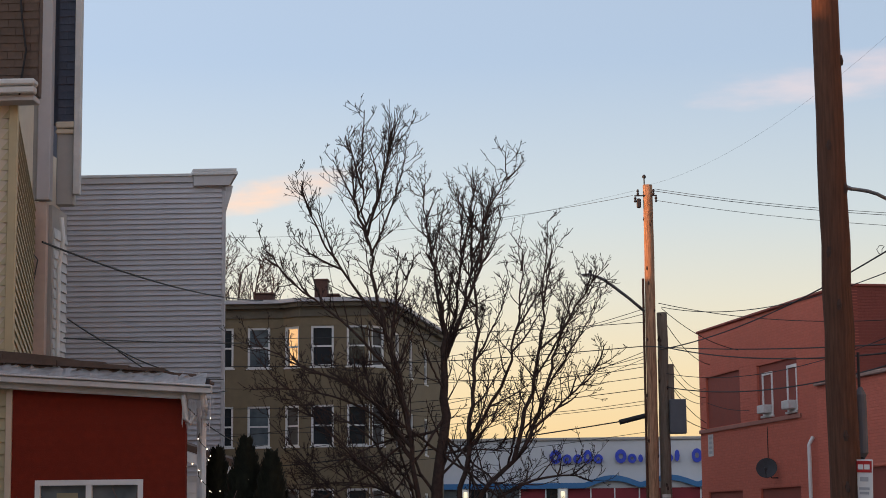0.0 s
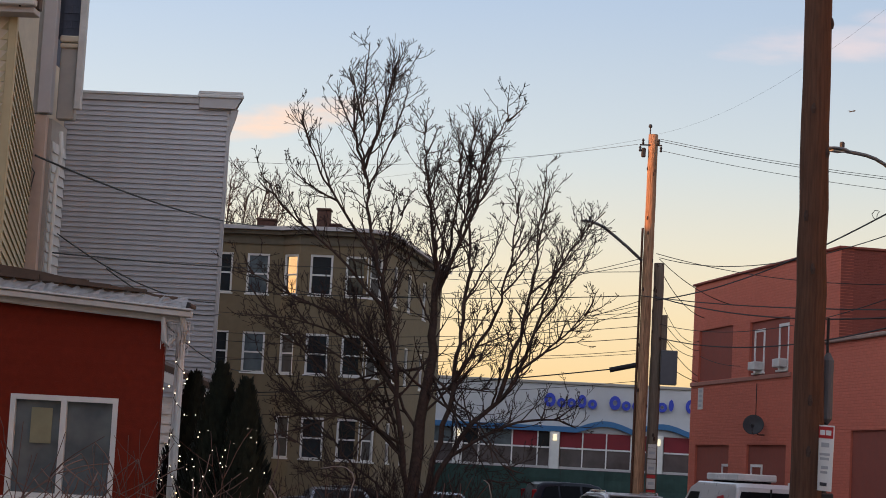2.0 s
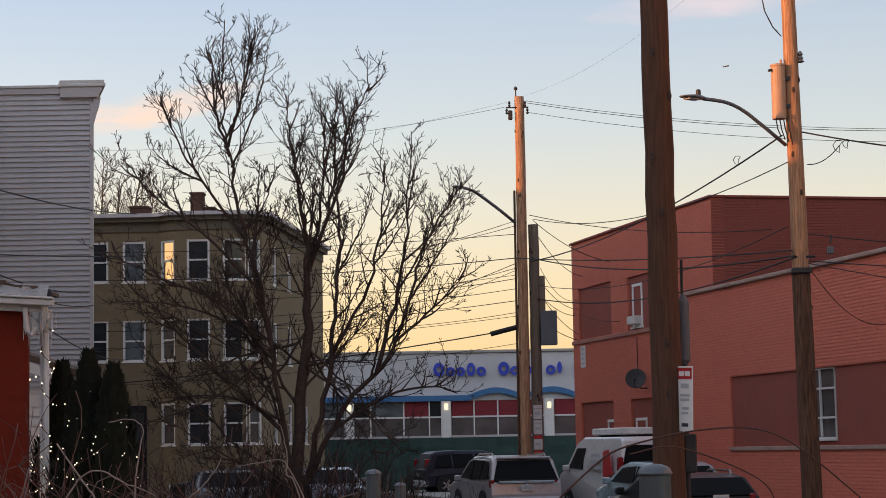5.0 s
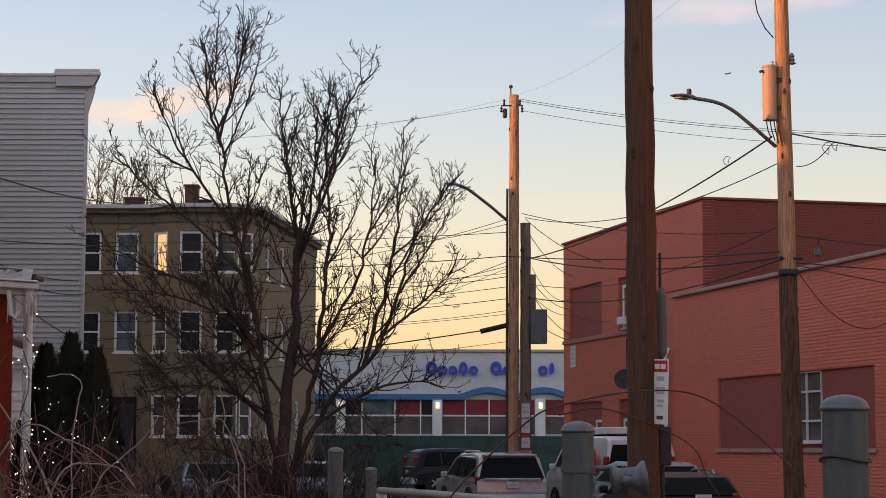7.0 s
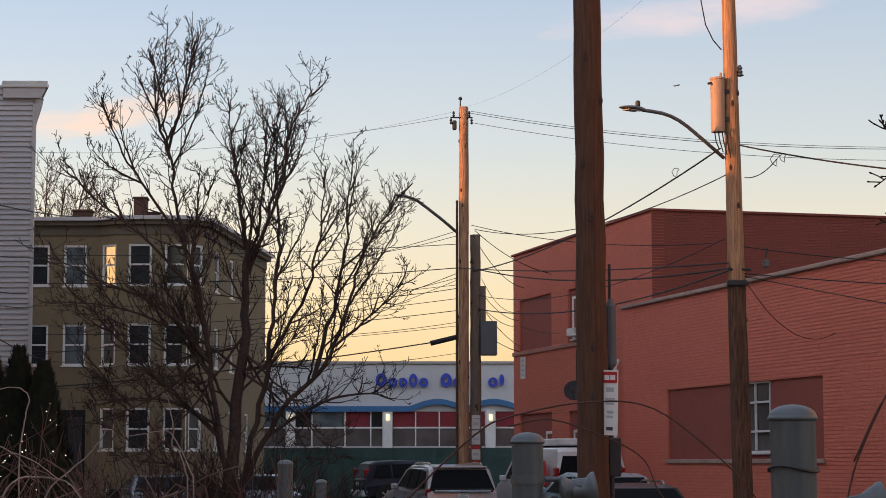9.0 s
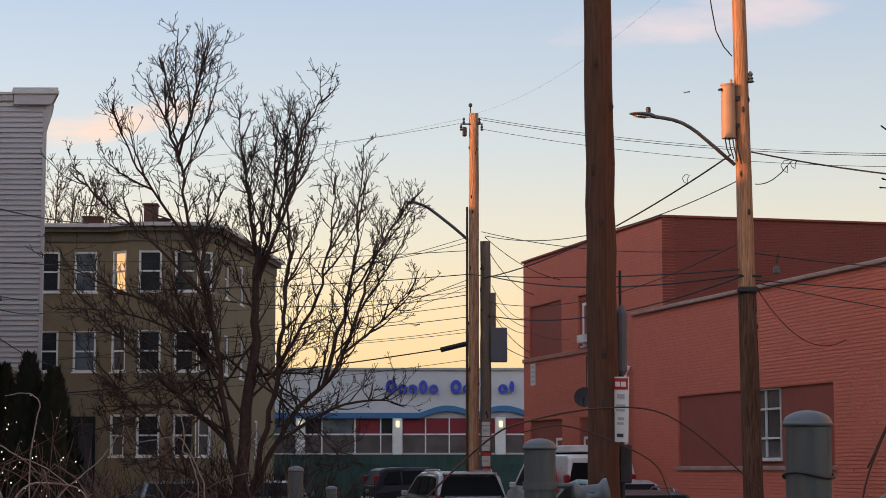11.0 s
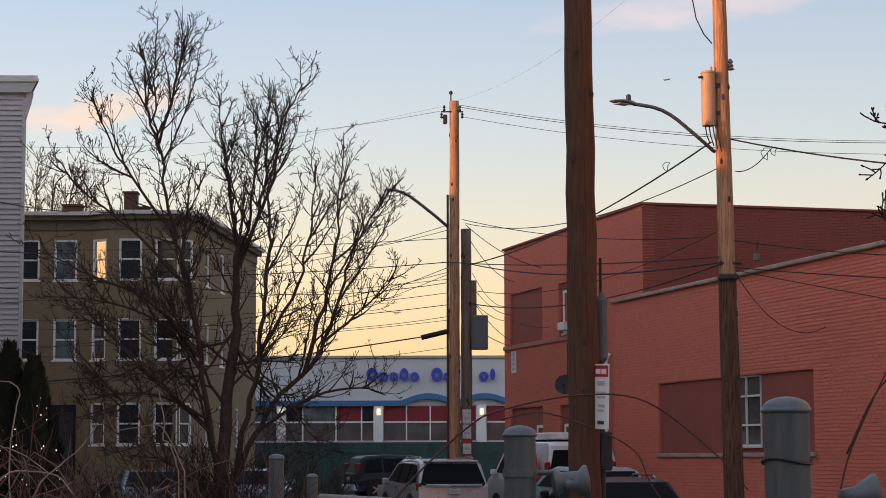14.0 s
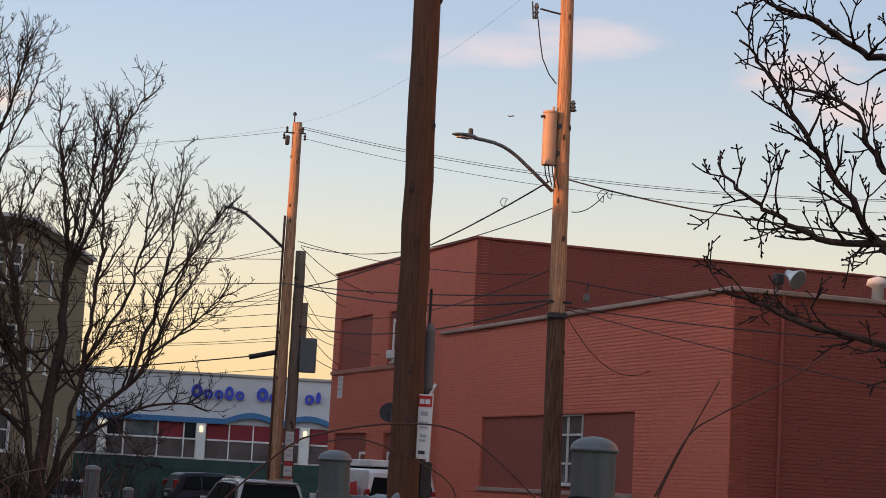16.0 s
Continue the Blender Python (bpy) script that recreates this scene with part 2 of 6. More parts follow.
M = dict(
    asphalt=mat("asphalt", (0.05, 0.05, 0.055), 0.9, var=0.25, scale=30, bump=0.5, stain=(0.07, 0.068, 0.065), stain_scale=0.2),
    concrete=mat("concrete", (0.33, 0.32, 0.30), 0.85, var=0.15, scale=18, bump=0.4, stain=(0.22, 0.21, 0.2)),
    earth=mat("earth", (0.12, 0.1, 0.075), 0.95, var=0.3, scale=8, bump=0.6, stain=(0.09, 0.1, 0.05)),
    brick=mat("painted_brick", (0.60, 0.165, 0.108), 0.7, var=0.1, scale=9, bump=0.4, per=0.08, stain=(0.53, 0.14, 0.093), stain_scale=0.35),
    mortar=mat("painted_mortar", (0.56, 0.152, 0.1), 0.85, var=0.12, scale=12, bump=0.4),
    # end wall bricks, a darker red than the street walls
    end_wall_brick=mat("darker_red_brick", (0.27, 0.068, 0.05), 0.75, var=0.1, scale=9, bump=0.4, per=0.08, stain=(0.225, 0.058, 0.043), stain_scale=0.4),
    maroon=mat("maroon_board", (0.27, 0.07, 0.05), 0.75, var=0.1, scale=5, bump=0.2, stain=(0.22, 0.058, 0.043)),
    coping=mat("coping_stone", (0.36, 0.25, 0.21), 0.85, var=0.2, scale=7, bump=0.3, stain=(0.24, 0.13, 0.11), stain_scale=1.2),
    sill=mat("painted_sill", (0.38, 0.17, 0.13), 0.8, var=0.12, scale=9),
    vinyl_grey=mat("grey_vinyl", (0.49, 0.465, 0.48), 0.55, var=0.06, scale=3, per=0.04, stain=(0.44, 0.415, 0.425)),
    trim_grey=mat("grey_trim", (0.50, 0.47, 0.47), 0.6, var=0.06, scale=4),
    white=mat("white_paint", (0.78, 0.77, 0.75), 0.5, var=0.05, scale=5, stain=(0.62, 0.6, 0.57)),
    worn_white=mat("worn_white_paint", (0.62, 0.6, 0.58), 0.65, var=0.14, scale=6, stain=(0.42, 0.4, 0.38), stain_scale=1.5),
    yellow=mat("yellow_clapboard", (0.50, 0.41, 0.25), 0.6, var=0.07, scale=4, per=0.03, stain=(0.42, 0.34, 0.21)),
    cream=mat("cream_trim", (0.60, 0.50, 0.38), 0.6, var=0.08, scale=4, stain=(0.5, 0.4, 0.3)),
    taupe=mat("taupe_trim", (0.40, 0.37, 0.34), 0.7, var=0.08, scale=4),
    slate=mat("slate_shingle", (0.075, 0.085, 0.12), 0.8, var=0.2, scale=12, per=0.2, bump=0.3),
    brown_shingle=mat("brown_shingle", (0.11, 0.075, 0.058), 0.85, var=0.18, scale=10, per=0.15, bump=0.3),
    red_wall=mat("red_siding", (0.19, 0.024, 0.012), 0.8, var=0.15, scale=9, bump=0.2, per=0.08, stain=(0.165, 0.02, 0.01), spec=0.15),
    olive=mat("olive_stucco", (0.215, 0.165, 0.102), 0.85, var=0.1, scale=5, bump=0.25, stain=(0.18, 0.135, 0.085)),
    olive_dark=mat("dark_cornice", (0.15, 0.125, 0.09), 0.8, var=0.12, scale=5),
    chimney=mat("chimney_brick", (0.11, 0.055, 0.043), 0.85, var=0.25, scale=14, bump=0.4),
    wood_dark=mat("weathered_pole_wood", (0.105, 0.052, 0.034), 0.85, var=0.4, scale=7, bump=0.7, bscale=22, stretch=(6, 6, 0.35), stain=(0.07, 0.033, 0.022), spec=0.2),
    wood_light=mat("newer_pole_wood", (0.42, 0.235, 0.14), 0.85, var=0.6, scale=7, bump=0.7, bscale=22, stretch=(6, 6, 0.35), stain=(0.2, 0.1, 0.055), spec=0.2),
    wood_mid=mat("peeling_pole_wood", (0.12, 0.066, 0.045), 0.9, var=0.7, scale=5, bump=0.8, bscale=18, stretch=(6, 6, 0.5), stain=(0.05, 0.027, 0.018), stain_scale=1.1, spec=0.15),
    wood_old=mat("silvered_pole_wood", (0.20, 0.155, 0.12), 0.9, var=0.3, scale=7, bump=0.6, bscale=22, stretch=(6, 6, 0.35), spec=0.2),
    bark=mat("dark_bark", (0.075, 0.05, 0.042), 0.9, var=0.3, scale=14, bump=0.6, spec=0.15),
    twig=mat("bare_twig", (0.045, 0.03, 0.027), 0.9, var=0.25, scale=20, spec=0.15),
    cane=mat("dry_cane", (0.17, 0.105, 0.088), 0.8, var=0.25, scale=20, per=0.2, stain=(0.27, 0.185, 0.16), stain_scale=3),
    cane_pale=mat("pale_dead_cane", (0.36, 0.28, 0.25), 0.75, var=0.3, scale=25, stain=(0.2, 0.14, 0.12), stain_scale=6),
    cane_red=mat("red_cane", (0.10, 0.045, 0.035), 0.7, var=0.25, scale=20),
    conifer=mat("dark_conifer", (0.02, 0.024, 0.015), 0.85, var=0.4, scale=9, per=0.35),
    cable=mat("black_cable", (0.018, 0.018, 0.02), 0.7, var=0.1),
    wire=mat("bare_wire", (0.09, 0.09, 0.095), 0.5, 0.3, var=0.1),
    iron=mat("dark_iron", (0.05, 0.05, 0.055), 0.6, 0.4, var=0.2, scale=10),
    galv=mat("galvanized_steel", (0.105, 0.125, 0.138), 0.4, 0.25, var=0.22, scale=9, stain=(0.06, 0.074, 0.086), stain_scale=6, stretch=(3, 3, 0.4)),
    galv_dark=mat("dull_cast_metal", (0.12, 0.14, 0.155), 0.45, 0.3, var=0.2, scale=14, bump=0.08),
    lamp_grey=mat("grey_lamp_metal", (0.16, 0.165, 0.175), 0.5, 0.4, var=0.08),
    # tan in place of grey, to carry the orange of the low sun
    trans=mat("sun_warmed_tank_paint", (0.44, 0.28, 0.19), 0.5, 0.0, var=0.08, scale=4, stain=(0.36, 0.23, 0.16)),
    box_grey=mat("grey_box", (0.12, 0.125, 0.14), 0.7, var=0.1),
    green_screen=mat("green_fence_cloth", (0.04, 0.08, 0.072), 0.85, var=0.2, scale=3, bump=0.3, stain=(0.032, 0.062, 0.057), stain_scale=0.5),
    shop_wall=mat("shop_white_wall", (0.58, 0.58, 0.59), 0.7, var=0.05, scale=2, stain=(0.44, 0.44, 0.45), stain_scale=0.15),
    shop_blue=mat("shop_blue_band", (0.05, 0.17, 0.36), 0.5, var=0.08),
    letter_blue=mat("blue_letters", (0.04, 0.07, 0.50), 0.4, var=0.05),
    blind_red=mat("red_blind", (0.24, 0.025, 0.035), 0.6, var=0.1, scale=2),
    glass=glass_mat("dark_glass"),
    glass_bright=mat("sunset_glass", (0.34, 0.29, 0.24), 0.12, 0.8, var=0.15, scale=1.5),
    car_glass=mat("car_glass", (0.008, 0.009, 0.011), 0.4, var=0.1, spec=0.06),
    glass_curtain=mat("curtained_glass", (0.11, 0.135, 0.15), 0.12, var=0.35, scale=2.2, spec=0.5, stain=(0.2, 0.21, 0.2), stain_scale=1.1),
    car_white=mat("white_car_paint", (0.6, 0.58, 0.58), 0.3, var=0.03, coat=0.8),
    car_silver=mat("silver_car_paint", (0.13, 0.14, 0.17), 0.3, 0.5, var=0.03, coat=0.8),
    car_blue=mat("dark_blue_car_paint", (0.004, 0.009, 0.022), 0.35, var=0.05, coat=0.25),
    car_black=mat("black_car_paint", (0.01, 0.01, 0.012), 0.35, var=0.05, coat=0.2),
    car_teal=mat("pale_blue_car_paint", (0.33, 0.45, 0.5), 0.3, 0.2, var=0.03, coat=0.8),
    rubber=mat("tyre_rubber", (0.015, 0.015, 0.016), 0.85, var=0.1),
    rim=mat("alloy_rim", (0.5, 0.5, 0.52), 0.3, 0.8, var=0.05),
    pink_white=mat("pinkish_white_paint", (0.60, 0.47, 0.40), 0.6, var=0.1, scale=6, stain=(0.5, 0.36, 0.3)),
    shop_glass=mat("shop_glass", (0.1, 0.085, 0.085), 0.15, var=0.4, scale=0.8, spec=0.5, stain=(0.17, 0.14, 0.13), stain_scale=0.5),
    dented_metal=mat("dented_pale_metal", (0.62, 0.61, 0.61), 0.4, 0.25, var=0.12, scale=7, stain=(0.4, 0.39, 0.4), stain_scale=2.5),
    # bay glass dulled so that it shows no bright reflection
    glass_dull=mat("dulled_bay_glass", (0.09, 0.085, 0.08), 0.5, var=0.3, scale=2, spec=0.2),
    notice_paper=mat("yellowed_sheet", (0.3, 0.28, 0.18), 0.8, var=0.1),
    car_pearl=mat("pearl_car_paint", (0.42, 0.395, 0.41), 0.3, 0.15, var=0.04, coat=0.8),
    chrome=mat("chrome", (0.7, 0.7, 0.72), 0.12, 1.0, var=0.02),
    red_lens=mat("red_lens", (0.26, 0.012, 0.016), 0.2, var=0.05, coat=0.7),
    orange=mat("orange_print", (0.5, 0.13, 0.04), 0.5, var=0.15),
    red_print=mat("red_print", (0.48, 0.03, 0.03), 0.5, var=0.08),
    dark_print=mat("dark_print", (0.05, 0.05, 0.06), 0.6, var=0.05),
    grey_print=mat("grey_print", (0.42, 0.43, 0.45), 0.6, var=0.05),
    paper=mat("pale_paper", (0.6, 0.57, 0.54), 0.7, var=0.12, scale=9),
    bulb=glow_mat("warm_bulb", (1.0, 0.72, 0.42), 5.0),
    bulb_white=glow_mat("white_bulb", (1.0, 0.86, 0.68), 2.6),
    lit_sign=glow_mat("lit_column_lamp", (1.0, 0.86, 0.58), 0.9),
)


# ---- building helpers ----
def link(name, bm, material, parent=None, label="", smooth=False):
    me = bpy.data.meshes.new(name)
    bm.normal_update()
    bm.to_mesh(me)
    bm.free()
    if smooth:
        me.shade_smooth()
    me.materials.append(material)
    ob = new(name, me)
    if parent:
        ob.parent = parent
    return tagged(ob, label=label)


def part(name, bm, material, parent, label="", smooth=False):
    return link(name, bm, material, parent, label, smooth)


def thing(name, m, label, category, group="", kind=""):
    e = new(name)
    e.empty_display_size = 0.2
    e.matrix_world = m
    return tagged(e, label, category, group, kind)


def box(x0, y0, z0, x1, y1, z1, bevel=0.0, bm=None, m=None):
    bm = bm or bmesh.new()
    g = bmesh.ops.create_cube(bm, size=1)["verts"]
    for v in g:
        v.co = Vector(((x0 + x1) / 2 + v.co.x * (x1 - x0), (y0 + y1) / 2 + v.co.y * (y1 - y0), (z0 + z1) / 2 + v.co.z * (z1 - z0)))
    if bevel:
        es = list({e for v in g for e in v.link_edges})
        r = bmesh.ops.bevel(bm, geom=es, offset=bevel, segments=1, affect="EDGES", profile=0.5)
        g = r["verts"]
    if m is not None:
        bmesh.ops.transform(bm, matrix=m, verts=list({v for v in g}))
    return bm


def tube(pts, radii, n=8, bm=None, cap=True):
    """A tapered tube along a line of points."""
    bm = bm or bmesh.new()
    pts = [Vector(p) for p in pts]
    if isinstance(radii, (int, float)):
        radii = [radii] * len(pts)
    rings = []
    side = None
    for i, p in enumerate(pts):
        d = (pts[min(i + 1, len(pts) - 1)] - pts[max(i - 1, 0)]).normalized()
        if side is None:
            side = d.orthogonal().normalized()
        side = (side - d * side.dot(d))
        side = side.normalized() if side.length > 1e-6 else d.orthogonal().normalized()
        up = d.cross(side)
        rings.append([bm.verts.new(p + (side * math.cos(2 * math.pi * k / n) + up * math.sin(2 * math.pi * k / n)) * radii[i]) for k in range(n)])
    for a, b in zip(rings, rings[1:]):
        for k in range(n):
            bm.faces.new((a[k], a[(k + 1) % n], b[(k + 1) % n], b[k]))
    if cap and n > 2:
        bm.faces.new(rings[0][::-1])
        bm.faces.new(rings[-1])
    return bm


def lathe(profile, n=20, bm=None, centre=(0, 0, 0)):
    """A turned shape about the z axis from (radius, height) pairs."""
    bm = bm or bmesh.new()
    c = Vector(centre)
    rings = [[bm.verts.new(c + Vector((r * math.cos(2 * math.pi * k / n), r * math.sin(2 * math.pi * k / n), z))) for k in range(n)] for r, z in profile]
    for a, b in zip(rings, rings[1:]):
        for k in range(n):
            bm.faces.new((a[k], a[(k + 1) % n], b[(k + 1) % n], b[k]))
    bm.faces.new(rings[0][::-1])
    bm.faces.new(rings[-1])
    return bm


def prism(outline, y0, y1, bm=None):
    """An outline in the x-z plane drawn out along y."""
    bm = bm or bmesh.new()
    a = [bm.verts.new((x, y0, z)) for x, z in outline]
    b = [bm.verts.new((x, y1, z)) for x, z in outline]
    k = len(a)
    bm.faces.new(a)
    bm.faces.new(b[::-1])
    for i in range(k):
        bm.faces.new((a[i], b[i], b[(i + 1) % k], a[(i + 1) % k]))
    bmesh.ops.recalc_face_normals(bm, faces=list(bm.faces))
    return bm


def wall_with_holes(w, h, holes, thick, z0=0.0, x0=0.0):
    """A wall in the x-z plane from y 0 to thick; holes are (xa, xb, za, zb), cut right through."""
    xs = sorted({x0, w, *[v for q in holes for v in q[:2]]})
    zs = sorted({z0, h, *[v for q in holes for v in q[2:]]})
    bm = bmesh.new()
    grid = {}

    def vert(i, j, k):
        key = (i, j, k)
        if key not in grid:
            grid[key] = bm.verts.new((xs[i], thick if k else 0.0, zs[j]))
        return grid[key]

    def solid(i, j):
        if i < 0 or j < 0 or i >= len(xs) - 1 or j >= len(zs) - 1:
            return False
        cx, cz = (xs[i] + xs[i + 1]) / 2, (zs[j] + zs[j + 1]) / 2
        return not any(a < cx < b and c < cz < d for a, b, c, d in holes)

    for i in range(len(xs) - 1):
        for j in range(len(zs) - 1):
            if not solid(i, j):
                continue
            bm.faces.new((vert(i, j, 0), vert(i + 1, j, 0), vert(i + 1, j + 1, 0), vert(i, j + 1, 0)))
            bm.faces.new((vert(i, j + 1, 1), vert(i + 1, j + 1, 1), vert(i + 1, j, 1), vert(i, j, 1)))
            for (di, dj), (p, q) in {(-1, 0): ((i, j), (i, j + 1)), (1, 0): ((i + 1, j + 1), (i + 1, j)),
                                     (0, -1): ((i + 1, j), (i, j)), (0, 1): ((i, j + 1), (i + 1, j + 1))}.items():
                if not solid(i + di, j + dj):
                    bm.faces.new((vert(*q, 0), vert(*p, 0), vert(*p, 1), vert(*q, 1)))
    bmesh.ops.recalc_face_normals(bm, faces=list(bm.faces))
    return bm


def sash_window(parent, x, z, w, h, y=0.0, glass="glass", frame="white", fw=0.07, depth=0.1, bar=True, m=None):
    """A double-hung window as a part: frame, sill, two panes and the meeting rail; it faces -y."""
    bm = bmesh.new()
    for q in ((x, z, x + fw, z + h), (x + w - fw, z, x + w, z + h), (x + fw, z + h - fw, x + w - fw, z + h), (x + fw, z, x + w - fw, z + fw * 0.8)):
        box(q[0], y - 0.03, q[1], q[2], y + depth, q[3], bm=bm)
    if bar:
        box(x + fw, y + 0.015, z + h / 2 - 0.03, x + w - fw, y + depth - 0.02, z + h / 2 + 0.03, bm=bm)
    if m is not None:
        bm.transform(m)
    win = part("window", bm, M[frame], parent)
    sb = box(x - 0.05, y - 0.09, z - 0.06, x + w + 0.05, y + 0.02, z - 0.002, 0.008)
    if m is not None:
        sb.transform(m)
    part("sill", sb, M[frame], win)
    for k, (a, b) in enumerate(((z + fw * 0.8, z + h / 2 - 0.03), (z + h / 2 + 0.03, z + h - fw)) if bar else ((z + fw * 0.8, z + h - fw),)):
        pb = box(x + fw - 0.004, y + 0.05 - 0.02 * k, a - 0.004, x + w - fw + 0.004, y + 0.058 - 0.02 * k, b + 0.004)
        if m is not None:
            pb.transform(m)
        part("pane", pb, M[glass], win)
    return win


def bricks_mesh(w, h, holes, z0=0.0, x0=0.0, bl=0.212, bh=0.072, gap=0.008, proud=0.012, keep=None):
    """Places of a running bond that stay clear of the holes: (x, z, length)."""
    out = []
    rows = int((h - z0) / (bh + gap))
    for r in range(rows):
        z = z0 + r * (bh + gap)
        x = x0 - (bl / 2 if r % 2 else 0)
        while x < w:
            a, b = max(x, x0), min(x + bl, w)
            if b - a > 0.05:
                cuts = [q for q in holes if q[2] < z + bh and q[3] > z and q[0] < b and q[1] > a]
                if not cuts:
                    out.append((a, z, b - a))
                else:
                    q = cuts[0]
                    if q[0] - a > 0.05:
                        out.append((a, z, q[0] - a))
                    if b - q[1] > 0.05:
                        out.append((q[1], z, b - q[1]))
            x += bl + gap * 0.25
    return out


def brick_stuff(name, places, m, material, parent, bh=0.072, proud=0.0095, rng=None):
    """The joined rest of a brick face: five-sided bricks with slightly uneven fronts."""
    rng = rng or random.Random(5)
    vs, fs = [], []
    for x, z, l in places:
        p = -proud * rng.uniform(0.85, 1.15)
        k = len(vs)
        c, e = 0.005, 0.0012
        vs += [(x, 0.01, z), (x + l, 0.01, z), (x + l, 0.01, z + bh), (x, 0.01, z + bh),
               (x + e, p, z + c), (x + l - e, p, z + c), (x + l - e, p, z + bh - c), (x + e, p, z + bh - c)]
        fs += [(k + 4, k + 5, k + 6, k + 7), (k, k + 1, k + 5, k + 4), (k + 1, k + 2, k + 6, k + 5), (k + 2, k + 3, k + 7, k + 6), (k + 3, k, k + 4, k + 7)]
    me = bpy.data.meshes.new(name)
    me.from_pydata(vs, [], fs)
    me.materials.append(material)
    ob = new(name, me)
    ob.parent = parent
    ob.matrix_basis = m
    return tagged(ob, kind="stuff", label="painted red bricks in running bond")
# ---- ground ----
bm = bmesh.new()
R = 2500.0
bmesh.ops.create_grid(bm, x_segments=40, y_segments=40, size=R)
bm.transform(Matrix.Translation((0, 600, GZ - 0.02)))
tagged(link("ground", bm, M["earth"]), "bare earth and gravel lots reaching the horizon", "ground", kind="structure")
STREET = pose(4.0, 52.0, GZ, 0, 0, 13.65)   # the street runs along the brick building
bm = bmesh.new()
box(-8.6, -60, -0.1, 1.0, 36, 0.0, bm=bm)
rd = tagged(link("road", bm, M["asphalt"]), "worn dark asphalt street", "road", kind="structure")
rd.matrix_world = STREET
bm = bmesh.new()
box(-90, 96, GZ - 0.12, 90, 108, GZ - 0.004, bm=bm)
tagged(link("cross_road", bm, M["asphalt"]), "asphalt cross street before the shop", "road", kind="structure")
for nm, a, b in (("pavement", 1.16, 3.4), ("pavement_west", -11.0, -8.76)):
    pv = tagged(link(nm, box(a, -60, -0.1, b, 36, 0.13, 0.01), M["concrete"]), "grey concrete pavement along the street", "pavement", kind="structure")
    pv.matrix_world = STREET
for nm, a in (("kerb", 1.004), ("kerb_west", -8.756)):
    kb = thing(nm, STREET, "pale granite kerb stones along the road", "kerb", kind="structure")
    bm = box(0, 0.006, -0.1, 0.15, 1.794, 0.14, 0.015)
    first = None
    for i in range(50):
        if first is None:
            o = part("kerb_stone", bm, M["concrete"], kb)
            first = o
        else:
            o = new("kerb_stone", first.data)
            o.parent = kb
        o.matrix_basis = pose(a, -55 + i * 1.8, 0)

# ---- brick building ----
BW = pose(3.86, 64.0, GZ, 0, 0, -76.35)
g = -GZ
brick_bld = thing("brick_building", BW, "two-storey red painted brick workshop with a lower wing", "building")
UP_H, LOW_H, U0, U1, UE = 8.08 + g, 5.62 + g, 10.4, 26.7, 12.3
up_holes = [(0.65, 3.88, 5.02 + g, 6.62 + g), (5.42, 8.68, 5.0 + g, 6.58 + g), (0.66, 3.87, 0.3 + g, 3.03 + g), (5.47, 8.7, 0.3 + g, 3.02 + g)]
low_holes = [(13.6, 22.5, 1.6 + g, 3.35 + g)]
wb = wall_with_holes(UE, UP_H, up_holes, 0.35)
part("wall", wb, M["mortar"], brick_bld, "tall painted street wall")
wb = wall_with_holes(U1, LOW_H, low_holes, 0.4, x0=U0)
wb.transform(Matrix.Translation((0, -0.12, 0)))
part("wall", wb, M["mortar"], brick_bld, "low painted street wall")
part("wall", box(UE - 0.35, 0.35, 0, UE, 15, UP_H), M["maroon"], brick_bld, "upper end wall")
part("wall", box(0, 0.35, 0, 0.35, 15, UP_H), M["mortar"], brick_bld)
part("wall", box(0, 15, 0, UE, 15.35, UP_H), M["mortar"], brick_bld)
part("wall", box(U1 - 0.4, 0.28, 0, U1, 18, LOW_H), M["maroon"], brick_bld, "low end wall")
part("wall", box(UE, 18, 0, U1, 18.4, LOW_H), M["mortar"], brick_bld)
part("roof", box(0.35, 0.35, UP_H - 0.35, UE - 0.35, 15, UP_H - 0.15), M["iron"], brick_bld)
part("roof", box(UE, 0.28, LOW_H - 0.35, U1 - 0.4, 18, LOW_H - 0.15), M["iron"], brick_bld)
part("coping", box(-0.06, -0.07, UP_H, UE + 0.06, 0.42, UP_H + 0.07, 0.015), M["maroon"], brick_bld)
part("coping", box(UE - 0.42, 0.43, UP_H, UE + 0.06, 15.3, UP_H + 0.07, 0.015), M["maroon"], brick_bld)
part("coping", box(U0, -0.22, LOW_H, U1 + 0.1, 0.34, LOW_H + 0.1, 0.02), M["coping"], brick_bld, "pale stone coping")
part("coping", box(U1 - 0.46, 0.35, LOW_H, U1 + 0.1, 18.4, LOW_H + 0.1, 0.02), M["coping"], brick_bld, "pale stone coping")
part("sill_band", box(0.0, -0.06, 4.88 + g, 8.95, -0.002, 5.0 + g, 0.01), M["sill"], brick_bld)
part("sill_band", box(13.52, -0.18, 1.5 + g, 22.58, -0.122, 1.6 + g, 0.012), M["coping"], brick_bld, "stone sill under the boarded opening")
for a, b, c, d in up_holes:
    part("infill_board", box(a, 0.06, c, b, 0.05 + 0.06, d), M["maroon"], brick_bld, "maroon boarded opening")
part("infill_board", box(13.6, -0.07, 1.6 + g, 18.05, -0.02, 3.35 + g), M["maroon"], brick_bld, "maroon boarded opening")
part("infill_board", box(19.75, -0.07, 1.6 + g, 22.5, -0.02, 3.35 + g), M["maroon"], brick_bld, "maroon boarded opening")
part("infill_board", box(18.05, -0.07, 1.6 + g, 19.75, -0.02, 1.75 + g), M["maroon"], brick_bld)

# ---- grey clapboard house ----


